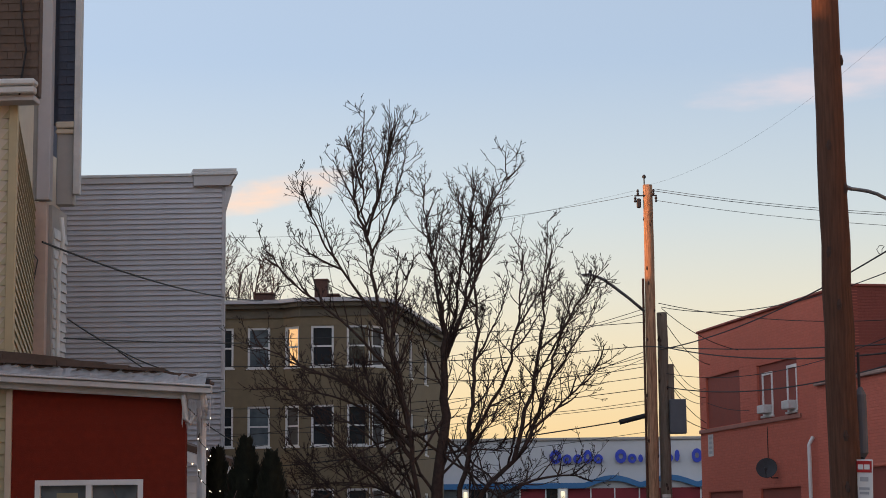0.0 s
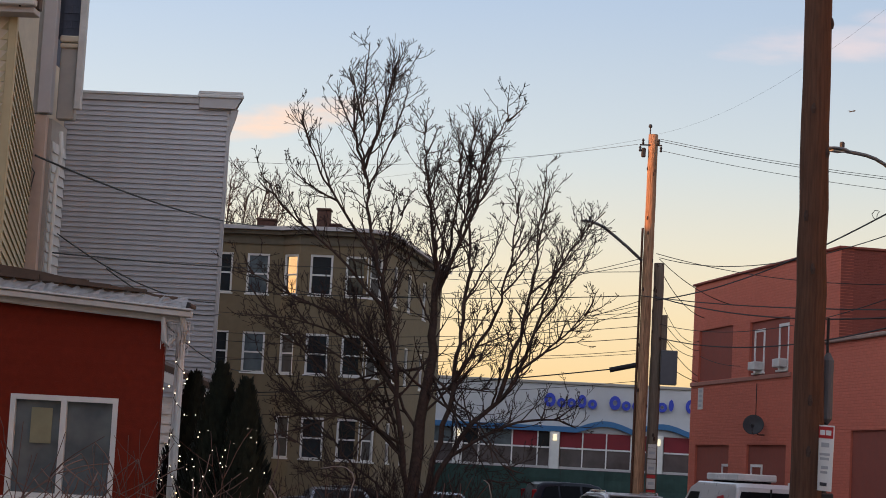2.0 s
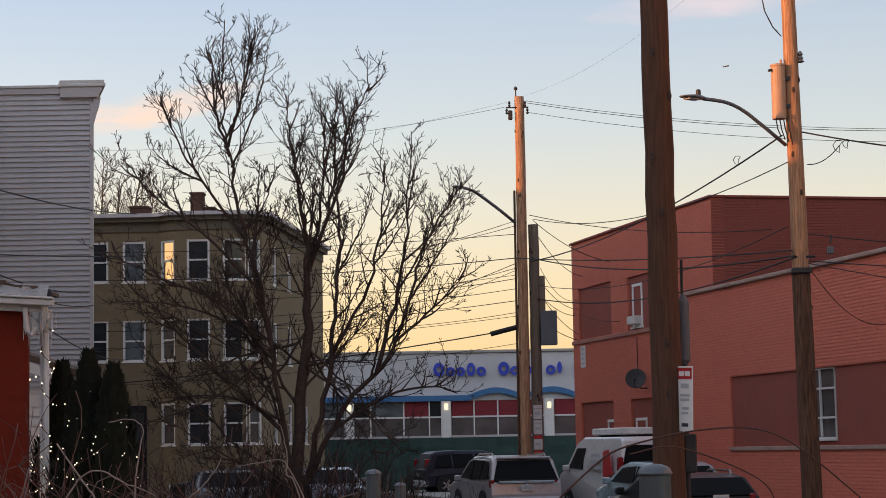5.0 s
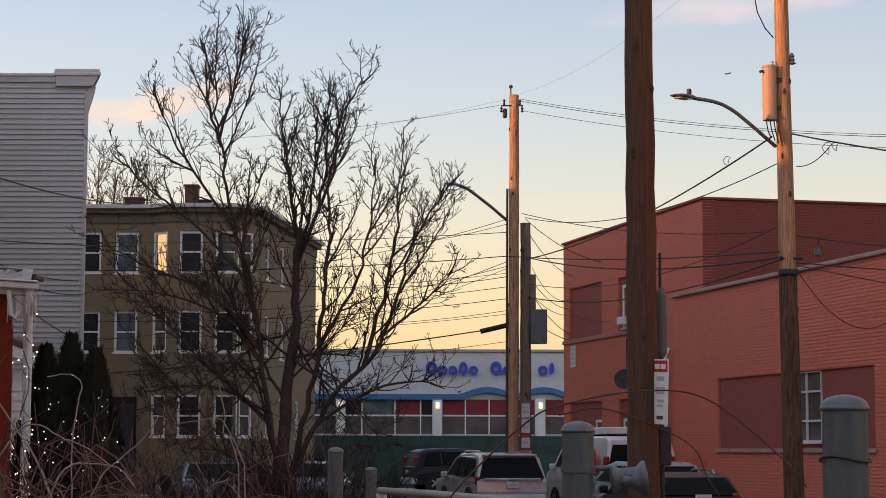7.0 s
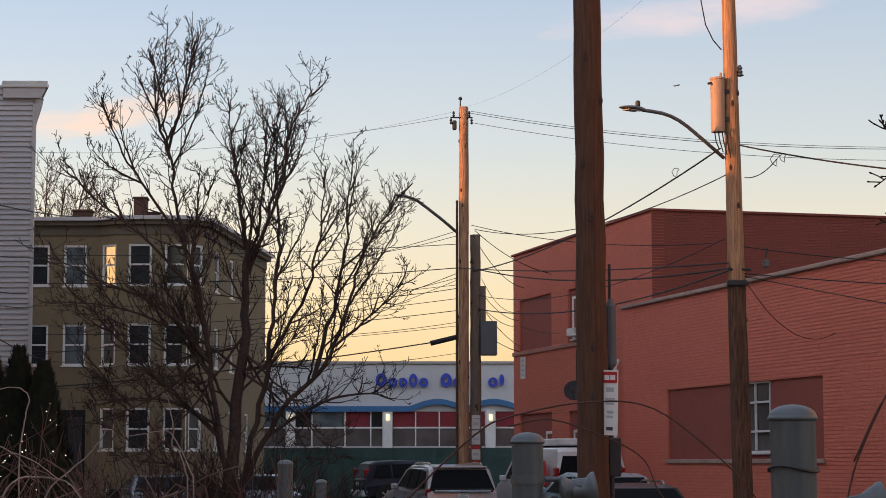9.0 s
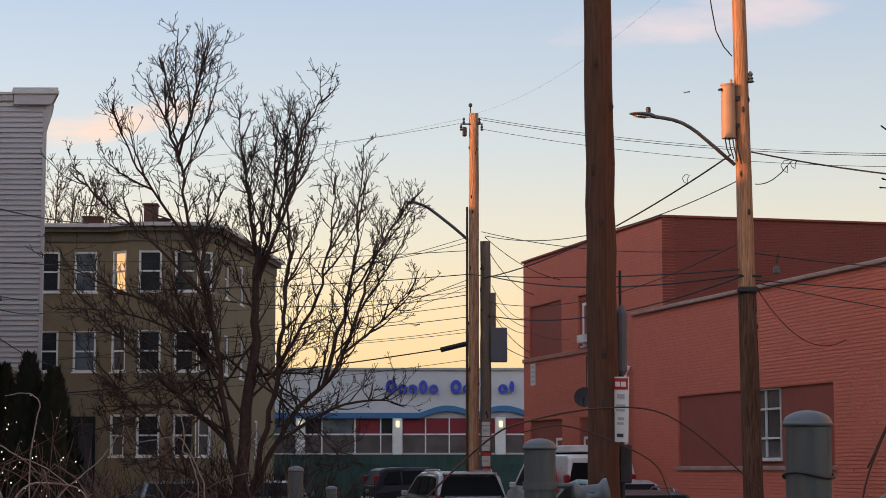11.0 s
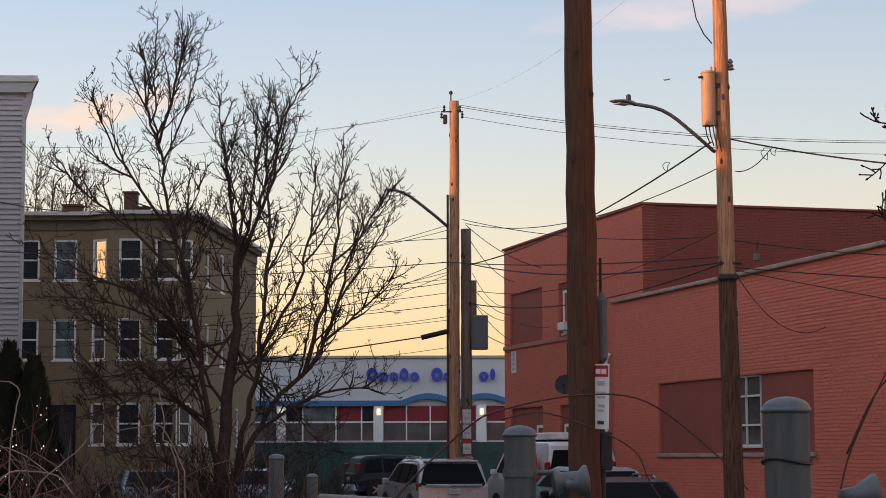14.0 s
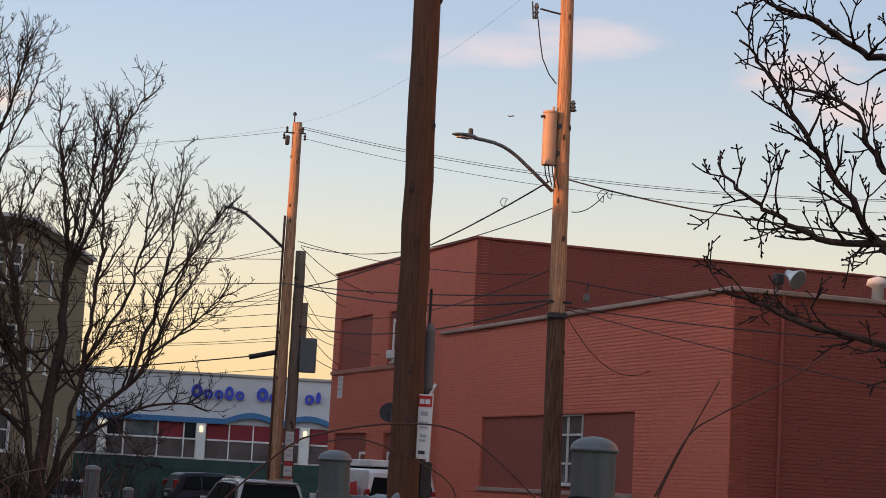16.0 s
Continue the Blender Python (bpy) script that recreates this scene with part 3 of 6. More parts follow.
def lean(b):
    """The street side of this house runs with the street, not square to its end wall."""
    b.transform(Matrix(((1, -0.26, 0, 0), (0, 1, 0, 0), (0, 0, 1, 0), (0, 0, 0, 1))))
    return b


grey = thing("grey_house", pose(-10.4, 57.9, GZ), "tall grey vinyl-sided town house with a white-edged cornice", "house")
GH = 12.18 + g
part("wall", lean(box(-9, 0.05, 0, 0, 9, GH)), M["trim_grey"], grey)
part("corner_board", box(-0.09, -0.01, 0, 0.012, 0.12, GH - 0.25, 0.006), M["trim_grey"], grey)
part("frieze", box(-9, -0.03, GH + 0.02, -0.95, 0.05, GH + 0.2, 0.01), M["trim_grey"], grey)
part("parapet_cap", lean(box(-9, -0.07, GH + 0.2, -0.95, 9, GH + 0.28, 0.01)), M["worn_white"], grey)
co = bmesh.new()
prism([(-0.95, GH - 0.1), (0.12, GH - 0.1), (0.3, GH + 0.2), (-0.95, GH + 0.2)], -0.12, 9.0, co)
part("cornice", lean(co), M["trim_grey"], grey)
part("cornice_cap", lean(box(-1.0, -0.17, GH + 0.2, 0.36, 9.05, GH + 0.3, 0.015)), M["worn_white"], grey)
part("cornice_cap", lean(box(-0.98, -0.14, GH + 0.3, 0.33, 9.0, GH + 0.4, 0.015)), M["worn_white"], grey)
co = bmesh.new()
prism([(0.012, GH - 0.9), (0.012, GH - 0.1), (0.22, GH - 0.1), (0.17, GH - 0.35), (0.05, GH - 0.75)], -0.02, 0.1, co)
part("bracket", co, M["trim_grey"], grey)
me = None
for i in range(int((GH - 0.08) / 0.152)):
    if me is None:
        bm = bmesh.new()
        o = part("siding_board", prism([(-9, 0), (-0.09, 0), (-0.09, 0.158), (-9, 0.158)], 0, 0.05), M["vinyl_grey"], grey)
        for v in o.data.vertices:
            v.co.y = (0.055 if v.co.y > 0.02 else (-0.006 if v.co.z < 0.1 else 0.042))
        me = o.data
    else:
        o = new("siding_board", me)
        o.parent = grey
    o.matrix_basis = pose(0, 0, 0.1 + i * 0.152)

# ---- olive apartment house ----
olive = thing("olive_apartment_house", pose(0, 0, GZ), "three-storey olive stucco apartment house with white sash windows", "house")
OH = 10.2 + g
front = [(-22.0, 73.7), (-10.75, 73.7), (-10.05, 73.175), (-7.55, 73.175), (-6.95, 73.9), (-5.55, 87.0), (-22.0, 87.0)]
ow_rows = [(8.0 + g, 1.5), (5.08 + g, 1.5), (2.0 + g, 1.52)]


def facade(a, b, wins, glass_of):
    """One face of the house from a to b with its window openings."""
    a, b = Vector((*a, 0)), Vector((*b, 0))
    L = (b - a).length
    ang = math.degrees(math.atan2(b.y - a.y, b.x - a.x))
    mm = pose(a.x, a.y, 0, 0, 0, ang)
    holes = [(x, x + w, z, z + h) for x, w, z, h in wins]
    fb = wall_with_holes(L, OH, holes, 0.3)
    fb.transform(mm)
    part("wall", fb, M["olive"], olive)
    for k, (x, w, z, h) in enumerate(wins):
        sash_window(olive, x, z, w, h, 0.06, glass_of(k), m=mm, fw=0.078)
    for z0, z1, o, mt in ((OH, OH + 0.16, 0.25, "olive_dark"), (OH + 0.162, OH + 0.3, 0.4, "trim_grey"), (OH - 0.35, OH - 0.002, 0.06, "olive_dark")):
        cb = box(-0.05, -o, z0, L + 0.05, -0.002 if z1 < OH else 0.3, z1)
        cb.transform(mm)
        part("cornice", cb, M[mt], olive)


cols = [-13.45, -12.08]
flat_w = [(c + 22.0, 0.84, z, h) for z, h in ow_rows for c in (-18.2, -16.0, *cols)]
flat_w = [q for q in flat_w if not (q[2] < 3 and abs(q[0] - 9.92) < 0.1)]
facade(front[0], front[1], flat_w, lambda k: "glass_curtain" if k % 2 else "glass")
# top pane is warm metal to give the sunset reflection, those below are dulled
facade(front[1], front[2], [(0.08, 0.72, z, h) for z, h in ow_rows], lambda k: "glass_dull" if k else "glass_bright")
facade(front[2], front[3], [(x, 0.84, z, h) for z, h in ow_rows for x in (0.4, 1.72)], lambda k: "glass")
facade(front[3], front[4], [(0.2, 0.66, z, h) for z, h in ow_rows], lambda k: "glass_dull")
facade(front[4], front[5], [(x, 0.84, z, h) for z, h in ow_rows for x in (2.0, 5.0, 8.5)], lambda k: "glass")
bm = bmesh.new()
bm.faces.new([bm.verts.new((x, y, OH + 0.25)) for x, y in front])
part("roof", bm, M["iron"], olive)
part("wall", box(-22, 87, 0, -5.55, 87.3, OH), M["olive"], olive)
for x0, x1, z1, y in ((-9.76, -9.28, 11.42, 75.2), (-9.26, -8.86, 10.86, 75.3), (-12.1, -11.4, 10.98, 75.6), (-13.0, -12.8, 10.65, 75.4)):
    ch = box(x0, y, OH + 0.1, x1, y + 0.6, z1 + g, 0.01)
    box(x0 - 0.04, y - 0.04, z1 + g, x1 + 0.04, y + 0.64, z1 + g + 0.08, 0.01, bm=ch)
    part("chimney", ch, M["chimney"], olive)
# flat black panel: the shade of the entrance recess is put into its colour
part("door", box(-12.45, 73.62, 0.5, -11.2, 73.69, 3.45 + g, 0.01), M["rubber"], olive, "black door panel standing in for the shaded entrance recess")
part("door_frame", box(-11.8, 73.56, 0.5, -11.3, 73.615, 3.2 + g, 0.01), M["iron"], olive)

# ---- shop behind the fence ----
shop = thing("shop_building", pose(0, 106, GZ), "low white retail building with a wavy blue band", "building")
k106 = 106 / 100.0


def zs(z):
    return (1.62 + (z - 1.62) * k106) + g


part("wall", box(-14, 0.1, zs(4.05), 12, 10, zs(6.42), 0.03), M["shop_wall"], shop)
part("parapet_cap", box(-14.1, 0.0, zs(6.42), 12.1, 10.1, zs(6.56), 0.02), M["taupe"], shop)
part("base_wall", box(-14, 0.1, 0, 12, 0.3, zs(2.35)), M["trim_grey"], shop)
part("back_wall", box(-14, 9, 0, 12, 9.3, zs(4.05)), M["shop_wall"], shop)
bm = bmesh.new()
top, bot = [], []
for i in range(181):
    x = -14 + i * 26 / 180
    u = (x - 2.35) / 2.95
    hump = max(0.0, math.cos((u - round(u)) * math.pi)) ** 1.1 if u > -0.5 else 0.0
    z = zs(4.05) + 0.38 * hump
    top.append((x, z + 0.29))
    bot.append((x, z))
for i in range(180):
    q = [bm.verts.new((x, y, z)) for (x, z), y in ((bot[i], -0.15), (bot[i + 1], -0.15), (top[i + 1], -0.15), (top[i], -0.15), (top[i], 0.1), (top[i + 1], 0.1), (bot[i], 0.1), (bot[i + 1], 0.1))]
    bm.faces.new((q[0], q[1], q[2], q[3]))
    bm.faces.new((q[3], q[2], q[5], q[4]))
    bm.faces.new((q[1], q[0], q[6], q[7]))
part("wave_band", bm, M["shop_blue"], shop, "raised wavy blue band")
# ---- brick building: windows and fittings ----
for x, w, z, h in ((5.72, 0.85, 5.1, 1.25), (7.75, 0.8, 5.1, 1.3)):
    wn = sash_window(brick_bld, x, z + g, w, h, 0.06, "glass_curtain", fw=0.08)
    ac = part("air_conditioner", box(x + 0.13, -0.2, z + g + 0.06, x + w - 0.13, 0.1, z + g + 0.3, 0.02), M["worn_white"], wn, "white window air conditioner")
for x, w in ((3.15, 0.7), (5.75, 0.95)):
    sash_window(brick_bld, x, 1.35 + g, w, 1.12, 0.06, "glass", fw=0.08)
wn = sash_window(brick_bld, 18.1, 1.76 + g, 1.6, 1.58, -0.05, "shop_glass", frame="worn_white", fw=0.03, bar=False)
bm = bmesh.new()
box(18.84, -0.07, 1.8 + g, 18.885, -0.025, 3.3 + g, bm=bm)
box(18.15, -0.068, 2.2 + g, 19.65, -0.027, 2.245 + g, bm=bm)
box(18.15, -0.068, 2.86 + g, 19.65, -0.027, 2.905 + g, bm=bm)
part("muntin", bm, M["worn_white"], wn)
tb = tube([(9.85, -0.17, 0.0), (9.85, -0.17, 4.1 + g), (9.85, -0.05, 4.3 + g)], 0.055, 8)
part("downspout", tb, M["white"], brick_bld, "white downspout")
part("door", box(9.0, -0.03, 0.15, 9.8, 0.0, 2.2, 0.01), M["white"], brick_bld)
bm = tube([(6.2, -0.02, 5.0), (6.22, -0.03, 4.4), (6.2, -0.02, 3.9)], 0.012, 5)
part("dish_cable", bm, M["cable"], brick_bld)
# satellite dish
dish = thing("satellite_dish", BW @ pose(6.95, -0.1, 3.38 + g) @ Matrix.Diagonal((0.85, 0.85, 0.85, 1)), "dark grey satellite dish bolted to the brick wall", "satellite dish")
bm = bmesh.new()
prof = [(0.02, -0.0), (0.15, 0.012), (0.26, 0.04), (0.34, 0.075), (0.35, 0.085), (0.33, 0.085), (0.25, 0.05), (0.14, 0.024), (0.02, 0.012)]
lathe(prof, 22, bm)
bm.transform(Matrix.Translation((0.05, -0.3, 0.2)) @ Vector((0.88, -0.42, 0.3)).to_track_quat("Z", "Y").to_matrix().to_4x4())
part("reflector", bm, M["iron"], dish, smooth=True)
part("arm", tube([(0, 0.1, -0.1), (0, -0.12, -0.1), (0, -0.28, 0.18)], 0.022, 8), M["iron"], dish)
part("feed_arm", tube([(0.05, -0.3, -0.1), (0.35, -0.45, 0.0), (0.42, -0.48, 0.15)], 0.014, 6), M["iron"], dish)
part("receiver", box(0.37, -0.53, 0.12, 0.47, -0.43, 0.23, 0.015), M["iron"], dish)
# wall sign
ws = thing("wall_sign", BW @ pose(0.75, -0.02, 4.14 + g), "small white sign plate on the brick wall", "sign")
part("plate", box(0, 0, 0, 0.5, 0.015, 0.68, 0.004), M["worn_white"], ws)
for k in range(4):
    part("bar", box(0.1, -0.004, 0.08 + k * 0.15, 0.4, -0.001, 0.16 + k * 0.15), M["grey_print"], ws)
# floodlight at the low corner
fl = thing("floodlight", BW @ pose(U1 + 0.1, 0.95, LOW_H + 0.12), "grey floodlight on the roof edge of the low wing", "lamp")
part("bracket", tube([(-0.3, 0, 0.0), (-0.3, 0, 0.28), (0.1, 0, 0.3)], 0.025, 7), M["iron"], fl)
bm = bmesh.new()
lathe([(0.07, 0), (0.1, 0.12), (0.2, 0.3), (0.21, 0.33), (0.19, 0.33)], 18, bm)
bm.transform(pose(0.08, -0.02, 0.32, 0, 118, 20))
part("shade", bm, M["rim"], fl, "bright metal reflector shade", smooth=True)
part("ballast_box", box(-0.38, -0.09, 0.12, -0.2, 0.09, 0.34, 0.02), M["iron"], fl)
fl2 = thing("roof_vent", BW @ pose(U1 - 0.3, 3.3, LOW_H + 0.13), "small pale roof vent on the low wing", "vent")
part("hood", lathe([(0.12, 0), (0.12, 0.25), (0.24, 0.3), (0.2, 0.42), (0.03, 0.48)], 14), M["worn_white"], fl2, smooth=True)
part("pipe", tube([(U1 + 0.045, 0.95, 0.5), (U1 + 0.045, 0.95, LOW_H)], 0.04, 8), M["maroon"], brick_bld, "painted conduit")
part("pipe", tube([(U1 + 0.04, 4.3, 0.5), (U1 + 0.04, 4.3, LOW_H - 1.6)], 0.03, 8), M["sill"], brick_bld, "painted conduit")

# ---- shop front ----
for a, b, kind in ((-9.5, -7.6, "glass"), (-7.5, -5.6, "glass_curtain"), (-5.45, -4.3, "glass"), (-4.2, -2.55, "glass_curtain"), (-2.47, -1.2, "blind_red"), (-1.16, -0.55, "glass"),
                   (0.02, 1.16, "blind_red"), (1.22, 2.41, "blind_red"), (2.47, 3.7, "blind_red"), (3.76, 4.85, "blind_red"), (5.45, 6.9, "blind_red"), (6.98, 8.4, "blind_red"), (8.5, 10.5, "glass")):
    w = part("window", box(a, 0.12, zs(2.35), b, 0.2, zs(3.25)), M["shop_glass"], shop)
    part("pane", box(a, 0.14, zs(3.3), b, 0.22, zs(4.05)), M[kind], w)
    part("frame", box(a, 0.06, zs(3.22), b, 0.118, zs(3.3)), M["white"], w)
    part("frame", box(b, 0.05, zs(2.35), b + 0.07, 0.3, zs(4.05)), M["white"], w)
for x in (-0.52, 4.9, -5.62):
    c = part("column", box(x, -0.15, 0, x + 0.5, 0.1, zs(4.1), 0.02), M["white"], shop)
    part("wall_lamp", box(x + 0.15, -0.23, zs(3.6), x + 0.35, -0.152, zs(3.92), 0.03), M["lit_sign"], c, "lit wall lamp")
# letters as plain blue bars of their size
letters = thing("shop_lettering", pose(0, 105.95, zs(5.26) + GZ), "raised blue shop lettering on the white wall", "sign")
rg = random.Random(3)
for x, w, h in ((-0.92, 0.6, 0.74), (-0.24, 0.46, 0.5), (0.3, 0.46, 0.5), (0.84, 0.46, 0.72), (1.38, 0.48, 0.5), (2.5, 0.6, 0.74), (3.16, 0.46, 0.5), (3.68, 0.3, 0.5), (4.06, 0.44, 0.5), (5.02, 0.5, 0.52), (5.58, 0.32, 0.76), (6.5, 0.55, 0.74), (7.12, 0.45, 0.5)):
    bm = bmesh.new()
    if w > 0.45:
        lathe([(0.5, 0), (0.5, 1), (0.2, 1), (0.2, 0)], 14, bm)
        bmesh.ops.delete(bm, geom=[f for f in bm.faces if len(f.verts) > 4], context="FACES_ONLY")
    else:
        lathe([(0.42, 0), (0.42, 1)], 8, bm)
    bm.transform(Matrix.Translation((x + w / 2, 0, h / 2)) @ Matrix.Diagonal((w, 1, h, 1)) @ pose(0, 0.05, 0, 90, 0, 0) @ Matrix.Diagonal((1, 1, 0.1, 1)))
    part("letter", bm, M["letter_blue"], letters)
# green screened fence
fence = thing("screened_fence", pose(0, 92, GZ), "dark green cloth-screened site fence", "fence")
for i in range(14):
    x = -14 + i * 2.0
    part("post", tube([(x, 0.06, 0), (x, 0.06, 2.42)], 0.03, 8), M["iron"], fence)
    bm = bmesh.new()
    bmesh.ops.create_grid(bm, x_segments=10, y_segments=6, size=1)
    for v in bm.verts:
        v.co = Vector((x + 1 + v.co.x, 0.035 * math.sin(v.co.x * 5 + i) + 0.02 * math.sin(v.co.y * 7 + i * 2), 1.2 + v.co.y * 1.19))
    part("screen_cloth", bm, M["green_screen"], fence)
part("top_rail", tube([(-14, 0.06, 2.4), (14, 0.06, 2.4)], 0.02, 6), M["iron"], fence)


# ---- poles ----
def pole(name, foot, head, r0, r1, material, label, seed):
    p = thing(name, pose(*foot), label, "utility pole", "utility poles")
    rr = random.Random(seed)
    d = Vector(head) - Vector(foot)
    bm = bmesh.new()
    n = 22
    pts = [d * (i / n) + Vector((rr.uniform(-1, 1) * 0.008, rr.uniform(-1, 1) * 0.008, 0)) for i in range(n + 1)]
    tube(pts, [(r0 + (r1 - r0) * i / n) * rr.uniform(0.992, 1.008) for i in range(n + 1)], 14, bm)
    part("shaft", bm, M[material], p, smooth=True)
    bm = bmesh.new()
    for k in range(10):   # dark knots and checks
        t = rr.uniform(0.1, 0.95)
        a = rr.uniform(3.4, 6.0)
        c = d * t + Vector((math.cos(a), math.sin(a), 0)) * (r0 + (r1 - r0) * t - 0.006)
        lathe([(0.02, -0.05), (0.03, 0), (0.015, 0.06)], 6, bm, c)
    tagged(part("knot", bm, M["bark"], p), kind="stuff")
    return p


near_pole = pole("utility_pole", (2.06, 20.6, GZ), (2.015, 20.6, 9.6), 0.17, 0.13, "wood_dark", "brown weathered wooden utility pole with a parking sign", 1)
part("riser_box", lathe([(0.02, 2.7), (0.06, 2.76), (0.06, 3.36), (0.02, 3.44)], 12, None, (0.2, 0.16, 0)), M["box_grey"], near_pole, "dark grey riser guard")
part("riser_box", box(0.16, 0.1, 1.6, 0.29, 0.26, 2.0, 0.015), M["iron"], near_pole)
part("conduit", tube([(0.2, 0.16, 0), (0.19, 0.16, 2.75)], 0.03, 8), M["iron"], near_pole)
part("conduit", tube([(0.19, 0.16, 3.4), (0.19, 0.15, 3.8)], 0.015, 6), M["iron"], near_pole)
sg = thing("parking_sign", pose(2.2, 20.38, 1.8, 0, 2.5, -64), "red and white no-parking sign plate on the pole", "sign")
part("plate", box(-0.14, -0.004, 0, 0.14, 0.004, 0.66, 0.002), M["white"], sg)
part("red_band", box(-0.13, -0.0075, 0.53, 0.13, -0.005, 0.645), M["red_print"], sg)
for z0, z1, a, b in ((0.56, 0.61, -0.1, -0.01), (0.56, 0.61, 0.01, 0.1)):
    part("bar", box(a, -0.011, z0, b, -0.0085, z1), M["white"], sg)
for z0, z1, a, b in ((0.44, 0.485, -0.07, 0.07), (0.355, 0.38, -0.09, 0.09), (0.31, 0.335, -0.08, 0.08), (0.22, 0.25, -0.05, 0.07), (0.175, 0.2, -0.06, 0.06)):
    part("bar", box(a, -0.0075, z0, b, -0.005, z1), M["grey_print"], sg)
part("bar", box(-0.06, -0.0075, 0.05, 0.06, -0.005, 0.085), M["dark_print"], sg)

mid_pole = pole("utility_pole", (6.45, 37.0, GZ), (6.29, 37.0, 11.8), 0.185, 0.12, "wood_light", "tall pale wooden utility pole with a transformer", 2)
# lower sleeve coloured darker than the shaft, up to the clamp
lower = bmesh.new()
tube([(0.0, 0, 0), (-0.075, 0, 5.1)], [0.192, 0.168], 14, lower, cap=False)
part("dark_base", lower, M["wood_mid"], mid_pole, "darker peeling lower part of the pole", smooth=True)
part("band", tube([(-0.072, 0, 4.98), (-0.075, 0, 5.1)], 0.173, 14), M["iron"], mid_pole)
part("bolt_clamp", box(-0.27, -0.21, 4.99, 0.1, -0.05, 5.1, 0.02), M["iron"], mid_pole)
part("insulator_rack", tube([(-0.25, -0.12, 5.3), (0.18, -0.12, 5.3)], 0.025, 6), M["iron"], mid_pole)
tr = thing("transformer", pose(6.07, 36.92, 7.66), "grey cylindrical pole transformer coloured tan for the low sun", "transformer")
part("tank", lathe([(0.13, 0), (0.135, 0.02), (0.135, 0.98), (0.145, 1.0), (0.14, 1.03), (0.04, 1.05)], 20), M["trans"], tr, smooth=False)
part("bracket", box(0.1, -0.05, 0.2, 0.22, 0.05, 0.28), M["iron"], tr)
part("bracket", box(0.1, -0.05, 0.72, 0.22, 0.05, 0.8), M["iron"], tr)
part("bushing", lathe([(0.02, 0), (0.03, 0.02), (0.02, 0.04), (0.03, 0.06), (0.012, 0.09)], 10, None, (0.06, 0.0, 1.04)), M["trans"], tr)
part("bushing", tube([(-0.13, -0.06, 0.92), (-0.19, -0.1, 0.9)], 0.025, 6), M["iron"], tr)
for k in range(4):
    x = -0.08 + 0.07 * k
    part("lead", tube([(x, -0.08, 0.0), (x + 0.02, -0.12, -0.2), (x + 0.08, -0.12, -0.35 - 0.05 * k)], 0.012, 5), M["cable"], tr)
ar = thing("surge_arrester", pose(6.5, 36.95, 8.72), "small ribbed surge arrester on the pole", "insulator")
part("body", lathe([(0.03, 0), (0.08, 0.02), (0.04, 0.06), (0.06, 0.09), (0.03, 0.13), (0.055, 0.16), (0.02, 0.22)], 12), M["galv_dark"], ar)
part("arm", tube([(-0.1, 0, 0.1), (0.0, 0, 0.1)], 0.02, 6), M["iron"], ar)
co = thing("fuse_cutout", pose(5.7, 36.9, 10.45), "fuse cutout on a short iron arm", "insulator")
part("arm", tube([(0.08, 0, 0.2), (0.3, 0.05, 0.17), (0.5, 0.1, 0.15)], 0.018, 6), M["iron"], co)
part("insulator", lathe([(0.03, 0), (0.05, 0.03), (0.03, 0.08), (0.05, 0.12), (0.03, 0.17), (0.05, 0.22), (0.03, 0.3)], 10), M["box_grey"], co)
part("fuse_tube", tube([(-0.06, -0.05, -0.02), (-0.09, -0.05, 0.32)], 0.015, 6), M["iron"], co)
part("lead", tube([(0.04, 0, 0), (0.09, 0, -0.35), (0.16, 0, -0.75), (0.3, 0, -1.05), (0.46, 0.05, -1.22)], 0.012, 5), M["cable"], co)


def street_lamp(name, m, pts, r, head_len):
    """Arm from the pole, a flat LED head and its sensor; pts run from the pole outwards."""
    s = thing(name, m, "grey street lamp with a curved arm on a wooden pole", "street lamp", "street lamps")
    part("arm", tube(pts, r, 10), M["lamp_grey"], s, smooth=True)
    e, d = Vector(pts[-1]), (Vector(pts[-1]) - Vector(pts[-2])).normalized()
    yaw = math.degrees(math.atan2(d.y, d.x))
    hb = bmesh.new()
    rings = []
    for x, w, h in ((-0.04, 0.04, 0.04), (0.06, 0.07, 0.06), (0.2, 0.13, 0.06), (0.4, 0.14, 0.045), (0.55, 0.1, 0.025), (0.6, 0.05, 0.012)):
        x = x * head_len / 0.6
        rings.append([hb.verts.new((x, w * math.cos(a), h * (math.sin(a) if math.sin(a) > 0 else 0.55 * math.sin(a)))) for a in [2 * math.pi * k / 12 for k in range(12)]])
    for a, b in zip(rings, rings[1:]):
        for k in range(12):
            hb.faces.new((a[k], b[k], b[(k + 1) % 12], a[(k + 1) % 12]))
    hb.faces.new(rings[0])
    hb.faces.new(rings[-1][::-1])
    bmesh.ops.recalc_face_normals(hb, faces=list(hb.faces))
    hb.transform(Matrix.Translation(e) @ pose(0, 0, 0, 0, 0, yaw))
    head = part("head", hb, M["lamp_grey"], s, smooth=True)
    pb = lathe([(0.04, 0), (0.045, 0.02), (0.045, 0.09), (0.03, 0.11)], 10)
    pb.transform(Matrix.Translation(e + d * 0.12 + Vector((0, 0, 0.05))))
    part("sensor", pb, M["iron"], head)
    lb = box(0.15 * head_len / 0.6, -0.09, -0.042, 0.46 * head_len / 0.6, 0.09, -0.03)
    lb.transform(Matrix.Translation(e) @ pose(0, 0, 0, 0, 0, yaw))
    part("lens", lb, M["worn_white"], head)
    return s


